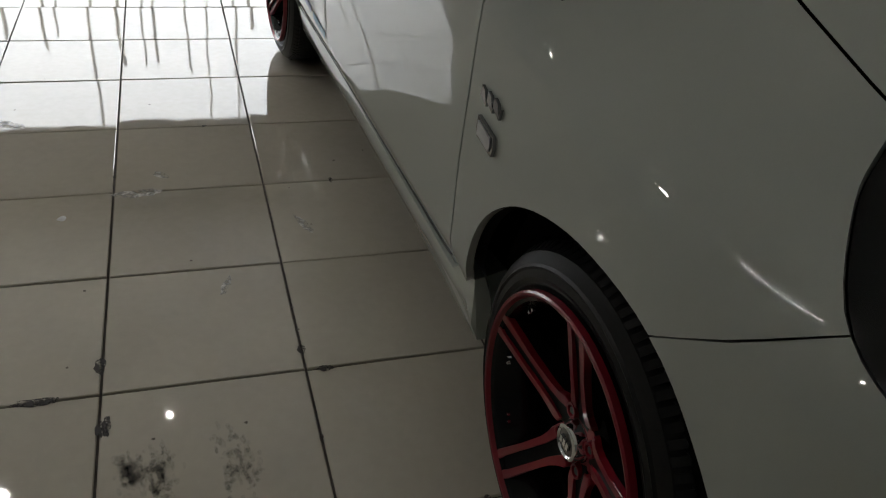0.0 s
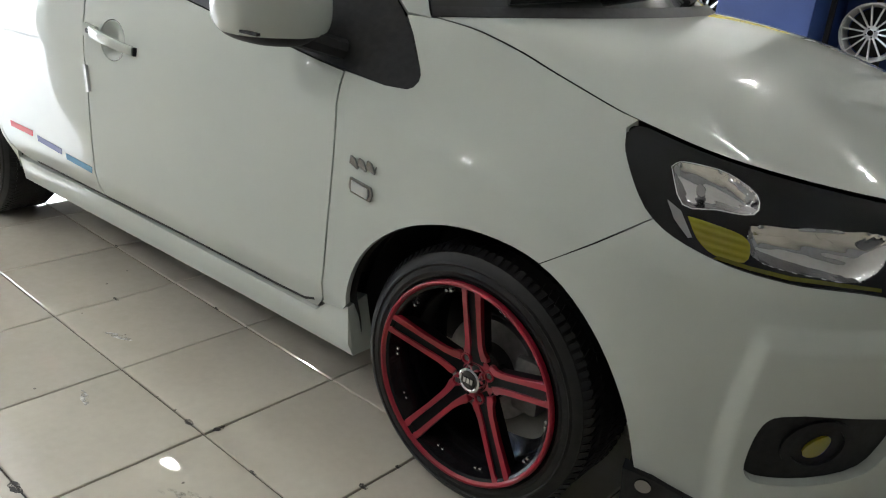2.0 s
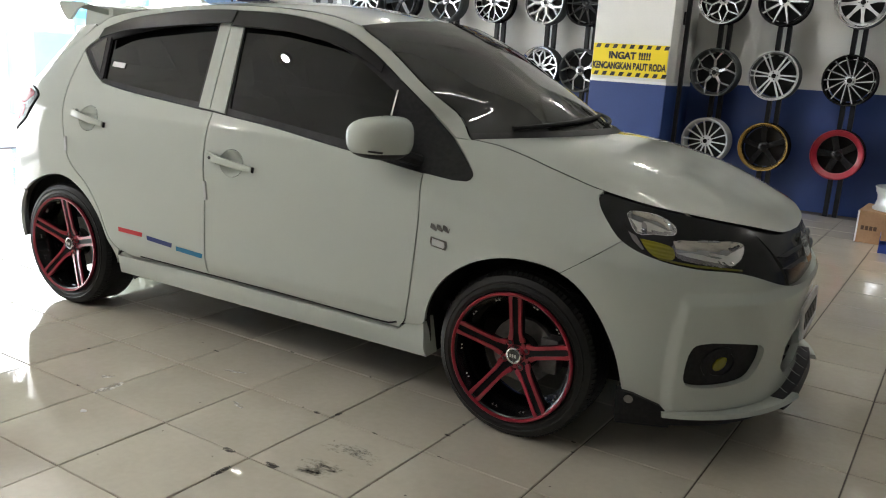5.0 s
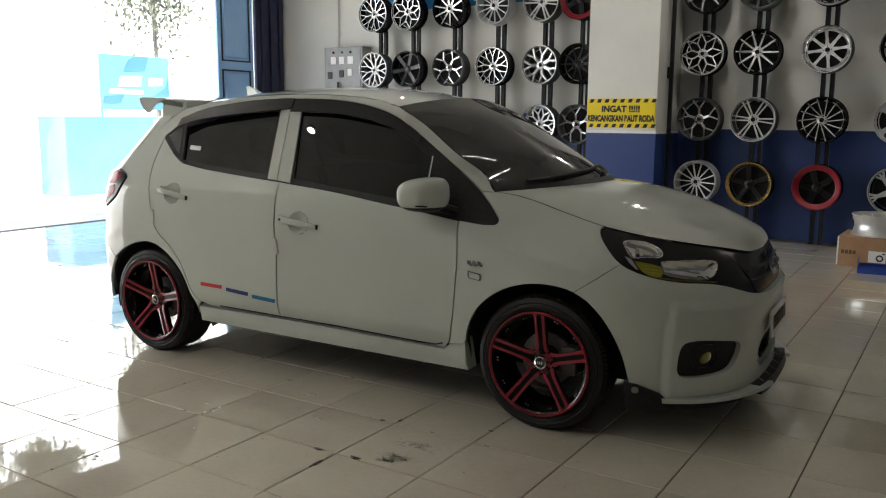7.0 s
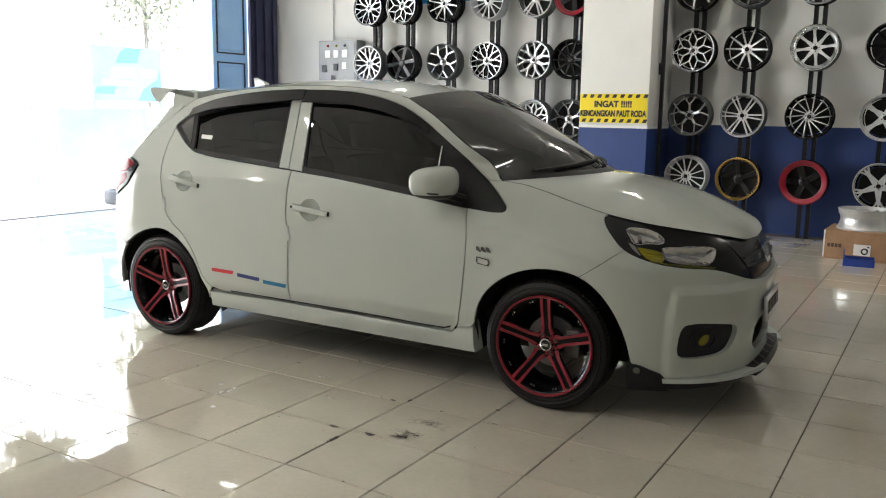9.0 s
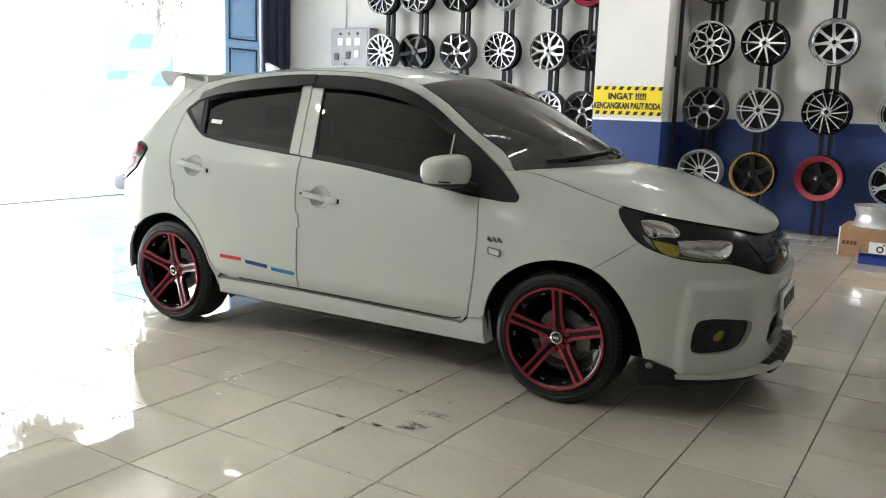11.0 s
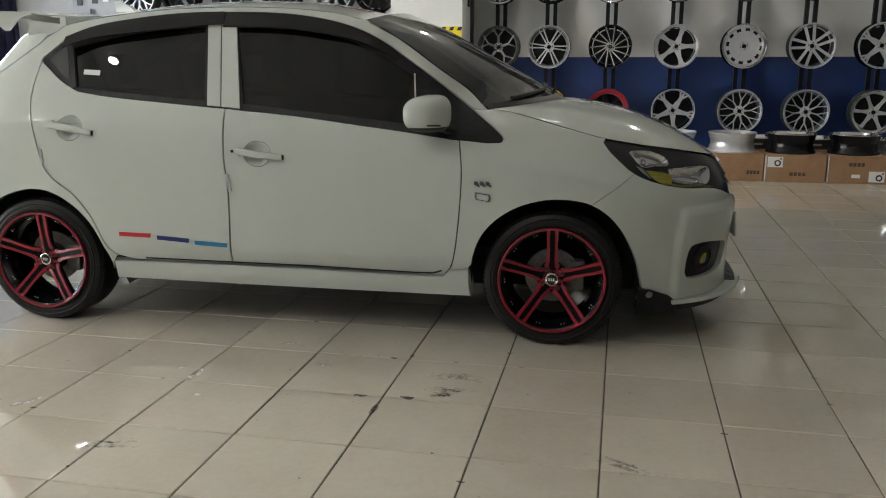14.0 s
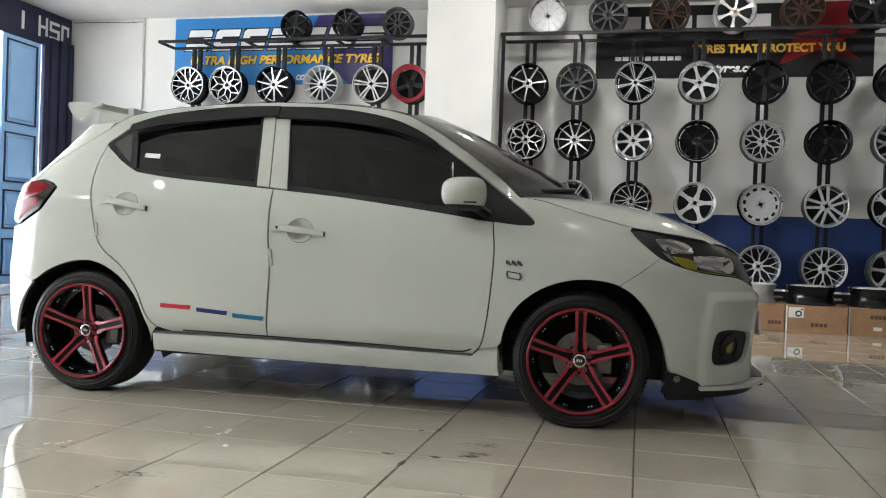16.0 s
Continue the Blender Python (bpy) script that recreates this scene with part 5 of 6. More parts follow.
def stretched(load):
    """The bonnet's heights: a skin stretched over its rim and blown up a little."""
    P = fall[:, :, :2]
    z = fall[:, :, 2].copy()
    near = ((slice(0, -2), slice(1, -1)), (slice(2, None), slice(1, -1)), (slice(1, -1), slice(0, -2)), (slice(1, -1), slice(2, None)))
    w = [1 / (((P[q] - P[1:-1, 1:-1]) ** 2).sum(-1) + 1e-5) for q in near]
    for _ in range(6000):
        z[1:-1, 1:-1] = (sum(a * z[q] for a, q in zip(w, near)) + load) / sum(w)
    return z


flat, blown = stretched(0.0), stretched(1.0)
rise = 0.064 - (flat[steps // 2, n // 2] - fall[steps // 2, n // 2, 2])
height = flat + (blown - flat) * rise / (blown - flat)[steps // 2, n // 2]
rows2 = [[(fall[j, k, 0], fall[j, k, 1], height[j, k]) for k in range(n)] for j in range(steps)]
bm = grid(bmesh.new(), rows2)
part("bonnet", bm, PAINT, car, "white bonnet", face=(0, 0, 1))

# spoiler and aerial
rows = []
for k in range(25):
    y = -0.595 + 1.19 * k / 24
    c = 1 - (y / 0.6) ** 2
    e = 1 - abs(y / 0.60) ** 8
    x = -0.255 - 0.03 * c
    top = 1.448 + 0.018 * c
    rows.append([(0.06, y * 0.97, 1.418 + 0.032 * c), (-0.08, y, top - 0.004), (x + 0.03, y, top), (x, y, top - 0.003), (x + 0.004, y, top - 0.012), (x + 0.08, y, top - 0.020), (0.06, y * 0.97, 1.392 + 0.03 * c), (0.06, y * 0.97, 1.418 + 0.032 * c)])
bm = grid(bmesh.new(), rows)
bmesh.ops.holes_fill(bm, edges=bm.edges)
spoiler = part("spoiler", bm, PAINT, car, "white roof spoiler")
WING = curve([(-0.070, 1.446), (-0.16, 1.450), (-0.245, 1.451), (-0.264, 1.442), (-0.260, 1.418), (-0.240, 1.382), (-0.212, 1.362), (-0.190, 1.372), (-0.150, 1.408), (-0.11, 1.426), (-0.070, 1.434)], 3)
for s in (-1, 1):
    bm = bmesh.new()
    a = [bm.verts.new((x, s * (0.605 - 0.12 * max(0.0, 1.44 - z)), z)) for x, z in WING]
    b = [bm.verts.new((x, s * (0.588 - 0.12 * max(0.0, 1.44 - z)), z)) for x, z in WING]
    bm.faces.new(a), bm.faces.new(b[::-1])
    for k in range(len(a)):
        n = (k + 1) % len(a)
        bm.faces.new((a[k], a[n], b[n], b[k]))
    part("winglet", bm, PAINT, spoiler, "pointed spoiler end")
    bm = bmesh.new()
    foot = [(-0.105, 1.392), (-0.095, 1.43), (0.09, 1.425), (0.09, 1.35), (-0.12, 1.30)]
    a = [bm.verts.new((x, s * 0.575, z)) for x, z in foot]
    b = [bm.verts.new((x, s * 0.50, z)) for x, z in foot]
    bm.faces.new(a), bm.faces.new(b[::-1])
    for k in range(5):
        n = (k + 1) % 5
        bm.faces.new((a[k], a[n], b[n], b[k]))
    part("spoiler_foot", bm, PAINT, spoiler, "white spoiler foot", smooth=False)
bm = grid(bmesh.new(), [[(0.14 - 0.10 * t, w * (1 - t) * 0.03, 1.478 + 0.055 * t ** 0.8) for t in np.linspace(0, 1, 6)] for w in (-1, 1)] + [[(0.02 - 0.01 * t, 0, 1.475 + 0.055 * t) for t in np.linspace(0, 1, 6)]] + [[(0.14 - 0.10 * t, -(1 - t) * 0.03, 1.478 + 0.055 * t ** 0.8) for t in np.linspace(0, 1, 6)]])
part("aerial_fin", bm, PAINT, car, "white aerial fin")

# door mirrors


def mirror_housing():
    bm = bmesh.new()
    bmesh.ops.create_uvsphere(bm, u_segments=32, v_segments=20, radius=1)
    for v in bm.verts:
        x, y, z = v.co
        f = lambda c, p: math.copysign(abs(c) ** p, c)
        x, y, z = f(x, 0.62), f(y, 0.7), f(z, 0.72)
        z = z * (0.92 + 0.10 * y) if z > 0 else z
        v.co = Vector((1.872 + 0.080 * x + 0.03 * (1 - abs(y)) + 0.018 * y, -0.90 + 0.120 * y, 1.014 + 0.078 * z))
    return bm


bm = mirror_housing()
cut = bmesh.ops.bisect_plane(bm, geom=bm.verts[:] + bm.edges[:] + bm.faces[:], plane_co=(1.885, -0.95, 0.960), plane_no=(0.0, 0.0, -1), clear_outer=True)
bmesh.ops.holes_fill(bm, edges=bm.edges)
m1 = part("door_mirror", bm, PAINT, car, "white door mirror with a black foot")
bm = mirror_housing()
bmesh.ops.bisect_plane(bm, geom=bm.verts[:] + bm.edges[:] + bm.faces[:], plane_co=(1.885, -0.95, 0.9595), plane_no=(0.0, 0.0, 1), clear_outer=True)
bmesh.ops.holes_fill(bm, edges=bm.edges)
part("mirror_base", bm, BLACK_PLASTIC, m1, "black lower mirror shell")
part("mirror_arm", tube(bmesh.new(), ((1.93, -0.88, 0.960), (1.97, -0.78, 0.93)), 0.024), BLACK_PLASTIC, m1, "black mirror arm")
part("mirror_slot", one_box(1.90, 1.955, -1.006, -0.996, 0.967, 0.973), BLACK_PLASTIC, m1, smooth=False)
m2 = mirrored(m1)
for c in list(m1.children):
    o = mirrored(c)
    o.parent = m2

# handles, painted gap line, decals, badges
# Flat black line stands in for the shaded groove at the doors' foot.
GAP_LINE = [(0.53, 0.3325), (0.956, 0.3275), (1.319, 0.3245), (1.80, 0.3115), (1.885, 0.312), (1.925, 0.326)]
skin("door_seal", GAP_LINE + [(s, z - 0.0075) for s, z in reversed(GAP_LINE)], BLACK_PLASTIC, "thin dark seal along the doors' foot", out=0.0012, thick=0.001, step=0.05)
for s0, z0, s1, z1 in ((0.085, 0.944, 0.325, 0.905), (0.985, 0.838, 1.228, 0.812)):
    rows = []
    for t in np.linspace(0.13, 1, 16):
        lift, tall = 0.006 + 0.013 * math.sin(math.pi * t) ** 0.7, 0.0165 - 0.004 * t
        rows.append([flank(s0 + (s1 - s0) * t, z0 + (z1 - z0) * t + tall * math.copysign(abs(math.sin(a)) ** 0.55, math.sin(a)), lift + 0.0075 * math.copysign(abs(math.cos(a)) ** 0.55, math.cos(a))) for a in np.linspace(0, 2 * math.pi, 17)])
    bm = grid(bmesh.new(), rows)
    bmesh.ops.remove_doubles(bm, verts=bm.verts, dist=0.0003)
    bmesh.ops.holes_fill(bm, edges=bm.edges)
    h = part("door_handle", bm, PAINT, car, "white door handle")
    mirrored(h)
    skin("handle_cap", [(s0 - 0.012, z0 - 0.018), (s0 + 0.05, z0 - 0.024), (s0 + 0.05, z0 + 0.012), (s0 - 0.006, z0 + 0.017)], PAINT, "white key cap", out=0.014, thick=0.014)
    # A small raised black piece draws the dark end of the handle.
    skin("handle_end", [(s1 - 0.002, z1 - 0.012), (s1 + 0.005, z1 - 0.012), (s1 + 0.006, z1 + 0.010), (s1 - 0.001, z1 + 0.011)], BLACK_PLASTIC, "dark gap at the handle's end", out=0.009, thick=0.009, step=0.02)
    if s0 > 0.5:
        skin("lock", [(s0 + 0.018 + 0.007 * math.cos(a), z0 - 0.003 + 0.007 * math.sin(a)) for a in np.linspace(0, 2 * math.pi, 11)[:-1]], SIGN_BLACK, out=0.018, thick=0.003, both=False)
for pts in ([(0.962, 0.735), (0.976, 0.735), (0.988, 0.66), (0.974, 0.655)], [(0.066, 0.83), (0.076, 0.83), (0.084, 0.765), (0.072, 0.765)]):
    skin("edge_guard", pts, SILVER, "small grey door edge guard", out=0.008, thick=0.01)
for (a, b, c, d), mat, lab in (((0.423, 0.581, 0.455, 0.452), DECAL_RED, "red stripe decal"), ((0.609, 0.767, 0.444, 0.434), DECAL_NAVY, "navy stripe decal"), ((0.791, 0.949, 0.426, 0.418), DECAL_BLUE, "blue stripe decal")):
    skin("stripe_decal", [(a, c), (b, d), (b - 0.005, d - 0.020), (a + 0.001, c - 0.020)], mat, lab, out=0.002, thick=0.001, step=0.05)
skin("side_repeater", [(2.076, 0.681), (2.138, 0.672), (2.143, 0.655), (2.138, 0.640), (2.080, 0.648), (2.074, 0.662)], DARK_CHROME, "chrome-framed side repeater", out=0.007, thick=0.006, step=0.02)
skin("repeater_lens", [(2.083, 0.6755), (2.132, 0.668), (2.135, 0.655), (2.131, 0.6455), (2.084, 0.653)], SILVER, out=0.0095, thick=0.002, step=0.02)
for a in (2.073, 2.098, 2.123):
    skin("fender_badge", [(a, 0.728), (a + 0.012, 0.724), (a + 0.022, 0.708), (a + 0.026, 0.720), (a + 0.022, 0.702), (a - 0.002, 0.712)], DARK_CHROME, "small dark chrome badge piece", out=0.006, thick=0.005, step=0.02, both=False)

# black backing for the shade in the panel gaps; wheel wells; floor pan
shell = [(0.36, 0.23), (2.04, 0.23)] + ARCH_F[2:-2] + [(2.9, 0.30), (3.7, 0.30), (3.7, 0.70), (2.8, 0.80), (2.15, 0.96), (1.9, 0.88), (1.0, 0.99), (0.3, 1.04), (-0.2, 1.0), (-0.5, 0.95), (-0.9, 0.90), (-1.1, 0.7), (-1.1, 0.32), (-0.5, 0.32)] + ARCH_R[::-1][3:-1]
skin("inner_shell", shell, DARK_VOID, "dark inner body", out=-0.035, thick=0, step=0.06)
bm = one_box(-0.45, 3.05, -0.52, 0.52, 0.19, 0.34, bevel=0.02)
box(bm, 0.42, 1.98, -0.76, 0.76, 0.205, 0.33, bevel=0.02)
box(bm, 0.40, 2.02, -0.34, 0.34, 0.160, 0.25, bevel=0.02)
part("floor_pan", bm, DARK_VOID, car, "dark underbody", smooth=False)
for cx in (0.0, 2.405):
    for sgn in (-1, 1):
        bm = lathe(bmesh.new(), [(0.372, sgn * 0.745), (0.372, sgn * 0.50), (0.0, sgn * 0.50)], 26, radians(-14), radians(208))
        part("wheel_well", bm, DARK_VOID, car, "black wheel well liner", m=pose(cx, 0, 0.298))
skin("mud_flap", [(0.368, 0.225), (0.42, 0.225), (0.43, 0.19), (0.385, 0.165)], BLACK_PLASTIC, "small black rear mud flap", out=-0.05, thick=0.02)

# cabin
cabin = part("cabin_floor", one_box(-0.3, 2.2, -0.66, 0.66, 0.36, 0.40), DARK_VOID, car, "dark cabin floor", smooth=False)
part("dashboard", one_box(1.75, 2.25, -0.64, 0.64, 0.70, 0.97, bevel=0.06), BLACK_PLASTIC, car, "black dashboard")
for x in (1.05, 0.25):
    for y in (-0.34, 0.34):
        bm = one_box(x - 0.25, x + 0.25, y - 0.24, y + 0.24, 0.45, 0.60, bevel=0.04)
        join(bm, one_box(-0.07, 0.07, -0.23, 0.23, 0, 0.55, bevel=0.05), pose(x - 0.25, y, 0.52, 0, -14, 0))
        join(bm, one_box(-0.04, 0.04, -0.12, 0.12, 0, 0.17, bevel=0.04), pose(x - 0.40, y, 1.09, 0, -10, 0))
        part("seat", bm, BLACK_PLASTIC, car, "dark cloth seat")
part("steering_wheel", lathe(bmesh.new(), [(0.185 + 0.014 * math.cos(a), 0.014 * math.sin(a)) for a in np.linspace(0, 2 * math.pi, 9)[:-1]], 32, close=True), BLACK_PLASTIC, car, "black steering wheel", m=pose(1.62, -0.34, 0.93, 0, 0, 90) @ pose(0, 0, 0, 25))

# wheels


def car_wheel():
    """Built at the origin, outer face towards -y."""
    w = group_empty("wheel", parent=car)
    R = 0.298
    prof = [(0.222, -0.085), (0.228, -0.102), (0.250, -0.112), (0.272, -0.108), (0.288, -0.098), (R - 0.002, -0.078), (R, -0.045), (R, 0.045), (R - 0.002, 0.078), (0.288, 0.098), (0.26, 0.108), (0.225, 0.10), (0.215, 0.0)]
    tyre = part("tyre", lathe(bmesh.new(), prof, 64, close=True), RUBBER, w, "black road tyre")
    bm = bmesh.new()
    for k in range(96):
        for y, t in ((-0.062, 0.35), (0.062, -0.35), (-0.022, -0.3), (0.02, 0.3)):
            b = one_box(-0.0055, 0.0055, -0.015, 0.015, R - 0.004, R + 0.0005)
            join(bm, b, Matrix.Rotation(2 * math.pi * k / 96 + t * 0.1, 4, "Y") @ pose(0, y, 0, 0, 0, t * 60))
        for s in (-1, 1):
            b = one_box(-0.0058, 0.0058, -0.012, 0.012, -0.004, 0.0008)
            join(bm, b, Matrix.Rotation(2 * math.pi * k / 96, 4, "Y") @ pose(0, s * 0.087, 0.2935, -s * 33))
    part("tread", bm, RUBBER, tyre)["kind"] = "stuff"
    part("sidewall_ring", lathe(bmesh.new(), [(0.262, -0.1105), (0.266, -0.1125), (0.270, -0.1085)], 64), RUBBER, tyre)
    part("bead_ring", lathe(bmesh.new(), [(0.236, -0.105), (0.239, -0.109), (0.243, -0.1085)], 64), RUBBER, tyre)
    rim = part("rim", lathe(bmesh.new(), [(0.232, -0.112), (0.228, -0.122), (0.2145, -0.113), (0.205, -0.088), (0.190, -0.06), (0.186, 0.03), (0.21, 0.09), (0.222, 0.095), (0.224, -0.09)], 64, close=True), RIM_BLACK, w, "black alloy rim barrel")
    part("red_ring", lathe(bmesh.new(), [(0.2325, -0.112), (0.2315, -0.122), (0.2285, -0.1250), (0.2245, -0.1240), (0.2205, -0.117)], 64), RIM_RED, rim, "red painted rim edge")

    def bend(x):
        return -0.068 - 0.044 * min(1, max(0, (x - 0.05) / 0.172)) ** 0.85

    def prism(pts, y0, y1, soft=0.0):
        bm = bmesh.new()
        a = [bm.verts.new((x, y0 + bend(x), z)) for x, z in pts]
        b = [bm.verts.new((x, y1 + bend(x), z)) for x, z in pts]
        front = bm.faces.new(a)
        bm.faces.new(b[::-1])
        for i in range(len(pts)):
            bm.faces.new((a[i], a[(i + 1) % len(pts)], b[(i + 1) % len(pts)], b[i]))
        if soft:
            bmesh.ops.bevel(bm, geom=list(front.edges), offset=soft, segments=1, affect="EDGES")
        bmesh.ops.triangulate(bm, faces=[f for f in bm.faces if len(f.verts) > 4])
        return bm

    made = []
    core = [(0.030, -0.020), (0.075, -0.017), (0.222, -0.022), (0.222, 0.022), (0.075, 0.017), (0.030, 0.020)]
    made.append(part("spoke", prism(core, -0.0005, 0.034), SPOKE_BLACK, rim, smooth=False))
    for s in (-1, 1):
        pts = [(0.046, s * 0.0150), (0.062, s * 0.0125), (0.085, s * 0.0105), (0.140, s * 0.0112), (0.205, s * 0.0130), (0.217, s * 0.0090), (0.2235, s * 0.0100), (0.2235, s * 0.0260), (0.140, s * 0.0225), (0.090, s * 0.0215), (0.072, s * 0.0245), (0.060, s * 0.0325), (0.050, s * 0.0320)]
        made.append(part("red_edge", prism(pts if s > 0 else pts[::-1], -0.006, 0.006, 0.0018), RIM_RED, rim, "red painted spoke edge", smooth=False))
    for ob in made:
        for k in range(5):
            m = Matrix.Rotation(-(math.pi / 2 + 2 * math.pi * k / 5), 4, "Y")
            if k == 0:
                ob.matrix_basis = m
            else:
                share(ob, rim, m)
    part("hub", lathe(bmesh.new(), [(0.0, -0.062), (0.036, -0.066), (0.054, -0.066), (0.066, -0.052), (0.066, 0.0)], 32), RIM_BLACK, rim)
    part("hub_ring", lathe(bmesh.new(), [(0.033, -0.064), (0.034, -0.0695), (0.046, -0.0695), (0.052, -0.067), (0.053, -0.062)], 32), RIM_RED, rim, "red ring round the cap")
    nut = lug = None
    for k in range(4):
        a = math.pi / 2 * k + 0.5
        m = pose(0.047 * math.cos(a), 0, 0.047 * math.sin(a))
        if nut:
            share(lug, rim, m)
            share(nut, rim, m)
        else:
            lug = part("lug_seat", lathe(bmesh.new(), [(0.0085, -0.070), (0.0095, -0.078), (0.0125, -0.078), (0.0145, -0.064)], 14), RIM_RED, rim, "red ring round a wheel nut", m=m)
            nut = part("wheel_nut", lathe(bmesh.new(), [(0.0, -0.076), (0.006, -0.076), (0.008, -0.072), (0.008, -0.06)], 6), GUNMETAL, rim, m=m)
    part("centre_cap", lathe(bmesh.new(), [(0.0215, -0.0885), (0.0240, -0.0915), (0.0285, -0.0895), (0.0315, -0.083), (0.033, -0.062)], 28), CHROME, rim, "chrome ringed centre cap")
    part("cap_face", lathe(bmesh.new(), [(0.0, -0.0905), (0.0215, -0.0885)], 24), GLOSS_BLACK, rim, "black cap face")
    for k in range(3):
        part("cap_mark", one_box(-0.013 + 0.0092 * k, -0.0065 + 0.0092 * k, -0.0925, -0.0895, -0.006, 0.006), CHROME, rim, "plain bright mark", smooth=False)
    first = None
    for k in range(20):
        a = 2 * math.pi * (k // 4 + 0.5) / 5 + (-0.30, -0.235, 0.235, 0.30)[k % 4] + math.pi / 2
        m = Matrix.Translation((0.2035 * math.cos(a), -0.092, 0.2035 * math.sin(a)))
        if first:
            share(first, rim, m)
        else:
            first = part("rivet", lathe(bmesh.new(), [(0.0, -0.006), (0.0035, -0.005), (0.0045, 0.0)], 8), CHROME, rim, "tiny bright rivet", m=m)
    part("brake_disc", lathe(bmesh.new(), [(0.06, -0.012), (0.118, -0.012), (0.12, -0.008), (0.12, 0.006), (0.06, 0.006)], 40), BRAKE, w, "iron brake disc")
    part("brake_caliper", one_box(0.07, 0.14, -0.03, 0.04, -0.06, 0.07, bevel=0.012), BRAKE, w, "grey brake caliper")
    return w


HUB = 0.80 - 0.098
w0 = car_wheel()
w0.matrix_basis = pose(2.405, -HUB, 0.298)
copy_thing(w0, pose(0, -HUB, 0.298, 0, 4, 0))
copy_thing(w0, pose(2.405, HUB, 0.298, 0, 0, 180))
copy_thing(w0, pose(0, HUB, 0.298, 0, 0, 180))

# ---- lamps under the ceiling ----
def tube_lamp(x, y, yaw, half):
    l = tagged(group_empty("tube_lamp", pose(x, y, HIGH, 0, 0, yaw)), "white fluorescent tube lamp under the ceiling", "lamp", "tube lamps")
    part("housing", one_box(-half - 0.04, half + 0.04, -0.035, 0.035, -0.045, 0, bevel=0.006), SIGN_WHITE, l, smooth=False)
    part("tube", tube(bmesh.new(), ((-half, 0, -0.056), (half, 0, -0.056)), 0.0055, 12), TUBE, l)
    return l


for x, y, yaw, half in ((2.72, 0.52, 42, 0.28), (2.25, -4.15, 0, 0.26)):
    tube_lamp(x, y, yaw, half)


def dome_lamp(x, y, size=1.0, drop=0.55):
    l = tagged(group_empty("dome_lamp", pose(x, y, HIGH)), "small round white dome lamp under the ceiling", "lamp", "dome lamps")
    r = 0.05 * size
    part("housing", lathe(bmesh.new(), [(0.0, 0.0), (r + 0.014, 0.0), (r + 0.014, -0.024), (r + 0.004, -0.03), (r, -0.03), (r, -0.016), (0.0, -0.016)], 28), SIGN_WHITE, l, m=pose(0, 0, 0, 90))
    part("diffuser", lathe(bmesh.new(), [(r * math.cos(a), -0.026 - r * drop * math.sin(a)) for a in np.linspace(0, math.pi / 2, 9)], 28), BULB, l, m=pose(0, 0, 0, 90))
    return l


# Lamps beyond y = 4 and y = -4 are unseen, added as fill.
for x, y, size, drop in ((-2.33, -1.49, 0.40, 0.5), (-1.99, -1.50, 0.40, 0.5), (-1.5, 4.3, 0.84, 1.2), (1.8, 4.2, 1.12, 1.3), (3.8, 4.2, 1.02, 1.3), (5.8, 4.2, 0.88, 1.3), (-2.7, -3.9, 2.0, 0.4), (-3.4, -6.4, 1.4, 0.4), (0.6, -4.6, 1.75, 0.4), (3.6, -6.4, 0.9, 0.5), (-1.40, -2.66, 0.8, 0.12)):
    dome_lamp(x, y, size, drop)

# ---- outside ----
def bucket(x, y):
    b = tagged(group_empty("bucket", pose(x, y, -0.06)), "small blue plastic bucket beside the tyre", "bucket")
    bm = lathe(bmesh.new(), [(0.0, 0.0), (0.13, 0.0), (0.165, 0.29), (0.174, 0.29), (0.174, 0.31), (0.16, 0.31), (0.125, 0.01), (0.0, 0.01)], 28)
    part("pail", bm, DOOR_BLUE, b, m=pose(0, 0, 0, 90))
    part("rim_band", lathe(bmesh.new(), [(0.171, 0.25), (0.178, 0.255), (0.178, 0.285), (0.172, 0.288)], 28), CYAN_PAINT, b, "paler band under the brim", m=pose(0, 0, 0, 90))
    return b


def loose_tyre(x, y):
    t = tagged(group_empty("loose_tyre", pose(x, y, -0.06 + 0.1, 90)), "worn black tyre lying flat in the yard", "tyre")
    prof = [(0.20, -0.09), (0.26, -0.1), (0.30, -0.085), (0.315, -0.05), (0.315, 0.05), (0.30, 0.085), (0.26, 0.1), (0.20, 0.09), (0.19, 0.0)]
    part("tread", lathe(bmesh.new(), prof, 40, close=True), SUNLIT_RUBBER, t)
    return t


bucket(-6.35, 4.44)
loose_tyre(-6.45, 3.95)
stall = tagged(group_empty("street_stall", pose(-9.2, 6.42, -0.06)), "pale blue painted street stall with an open hatch", "stall")
part("counter", one_box(-0.8, 0, -1.68, 1.9, 0, 1.38, bevel=0.02), CYAN_PAINT, stall, smooth=False)
for y in (-0.92, 0.52):
    part("post", one_box(-0.05, -0.012, y - 0.02, y + 0.02, 1.38, 2.46), CYAN_PAINT, stall, smooth=False)
part("sign_board", one_box(-0.04, 0.0, -0.95, 0.55, 1.50, 2.48), CYAN_PAINT, stall, smooth=False)


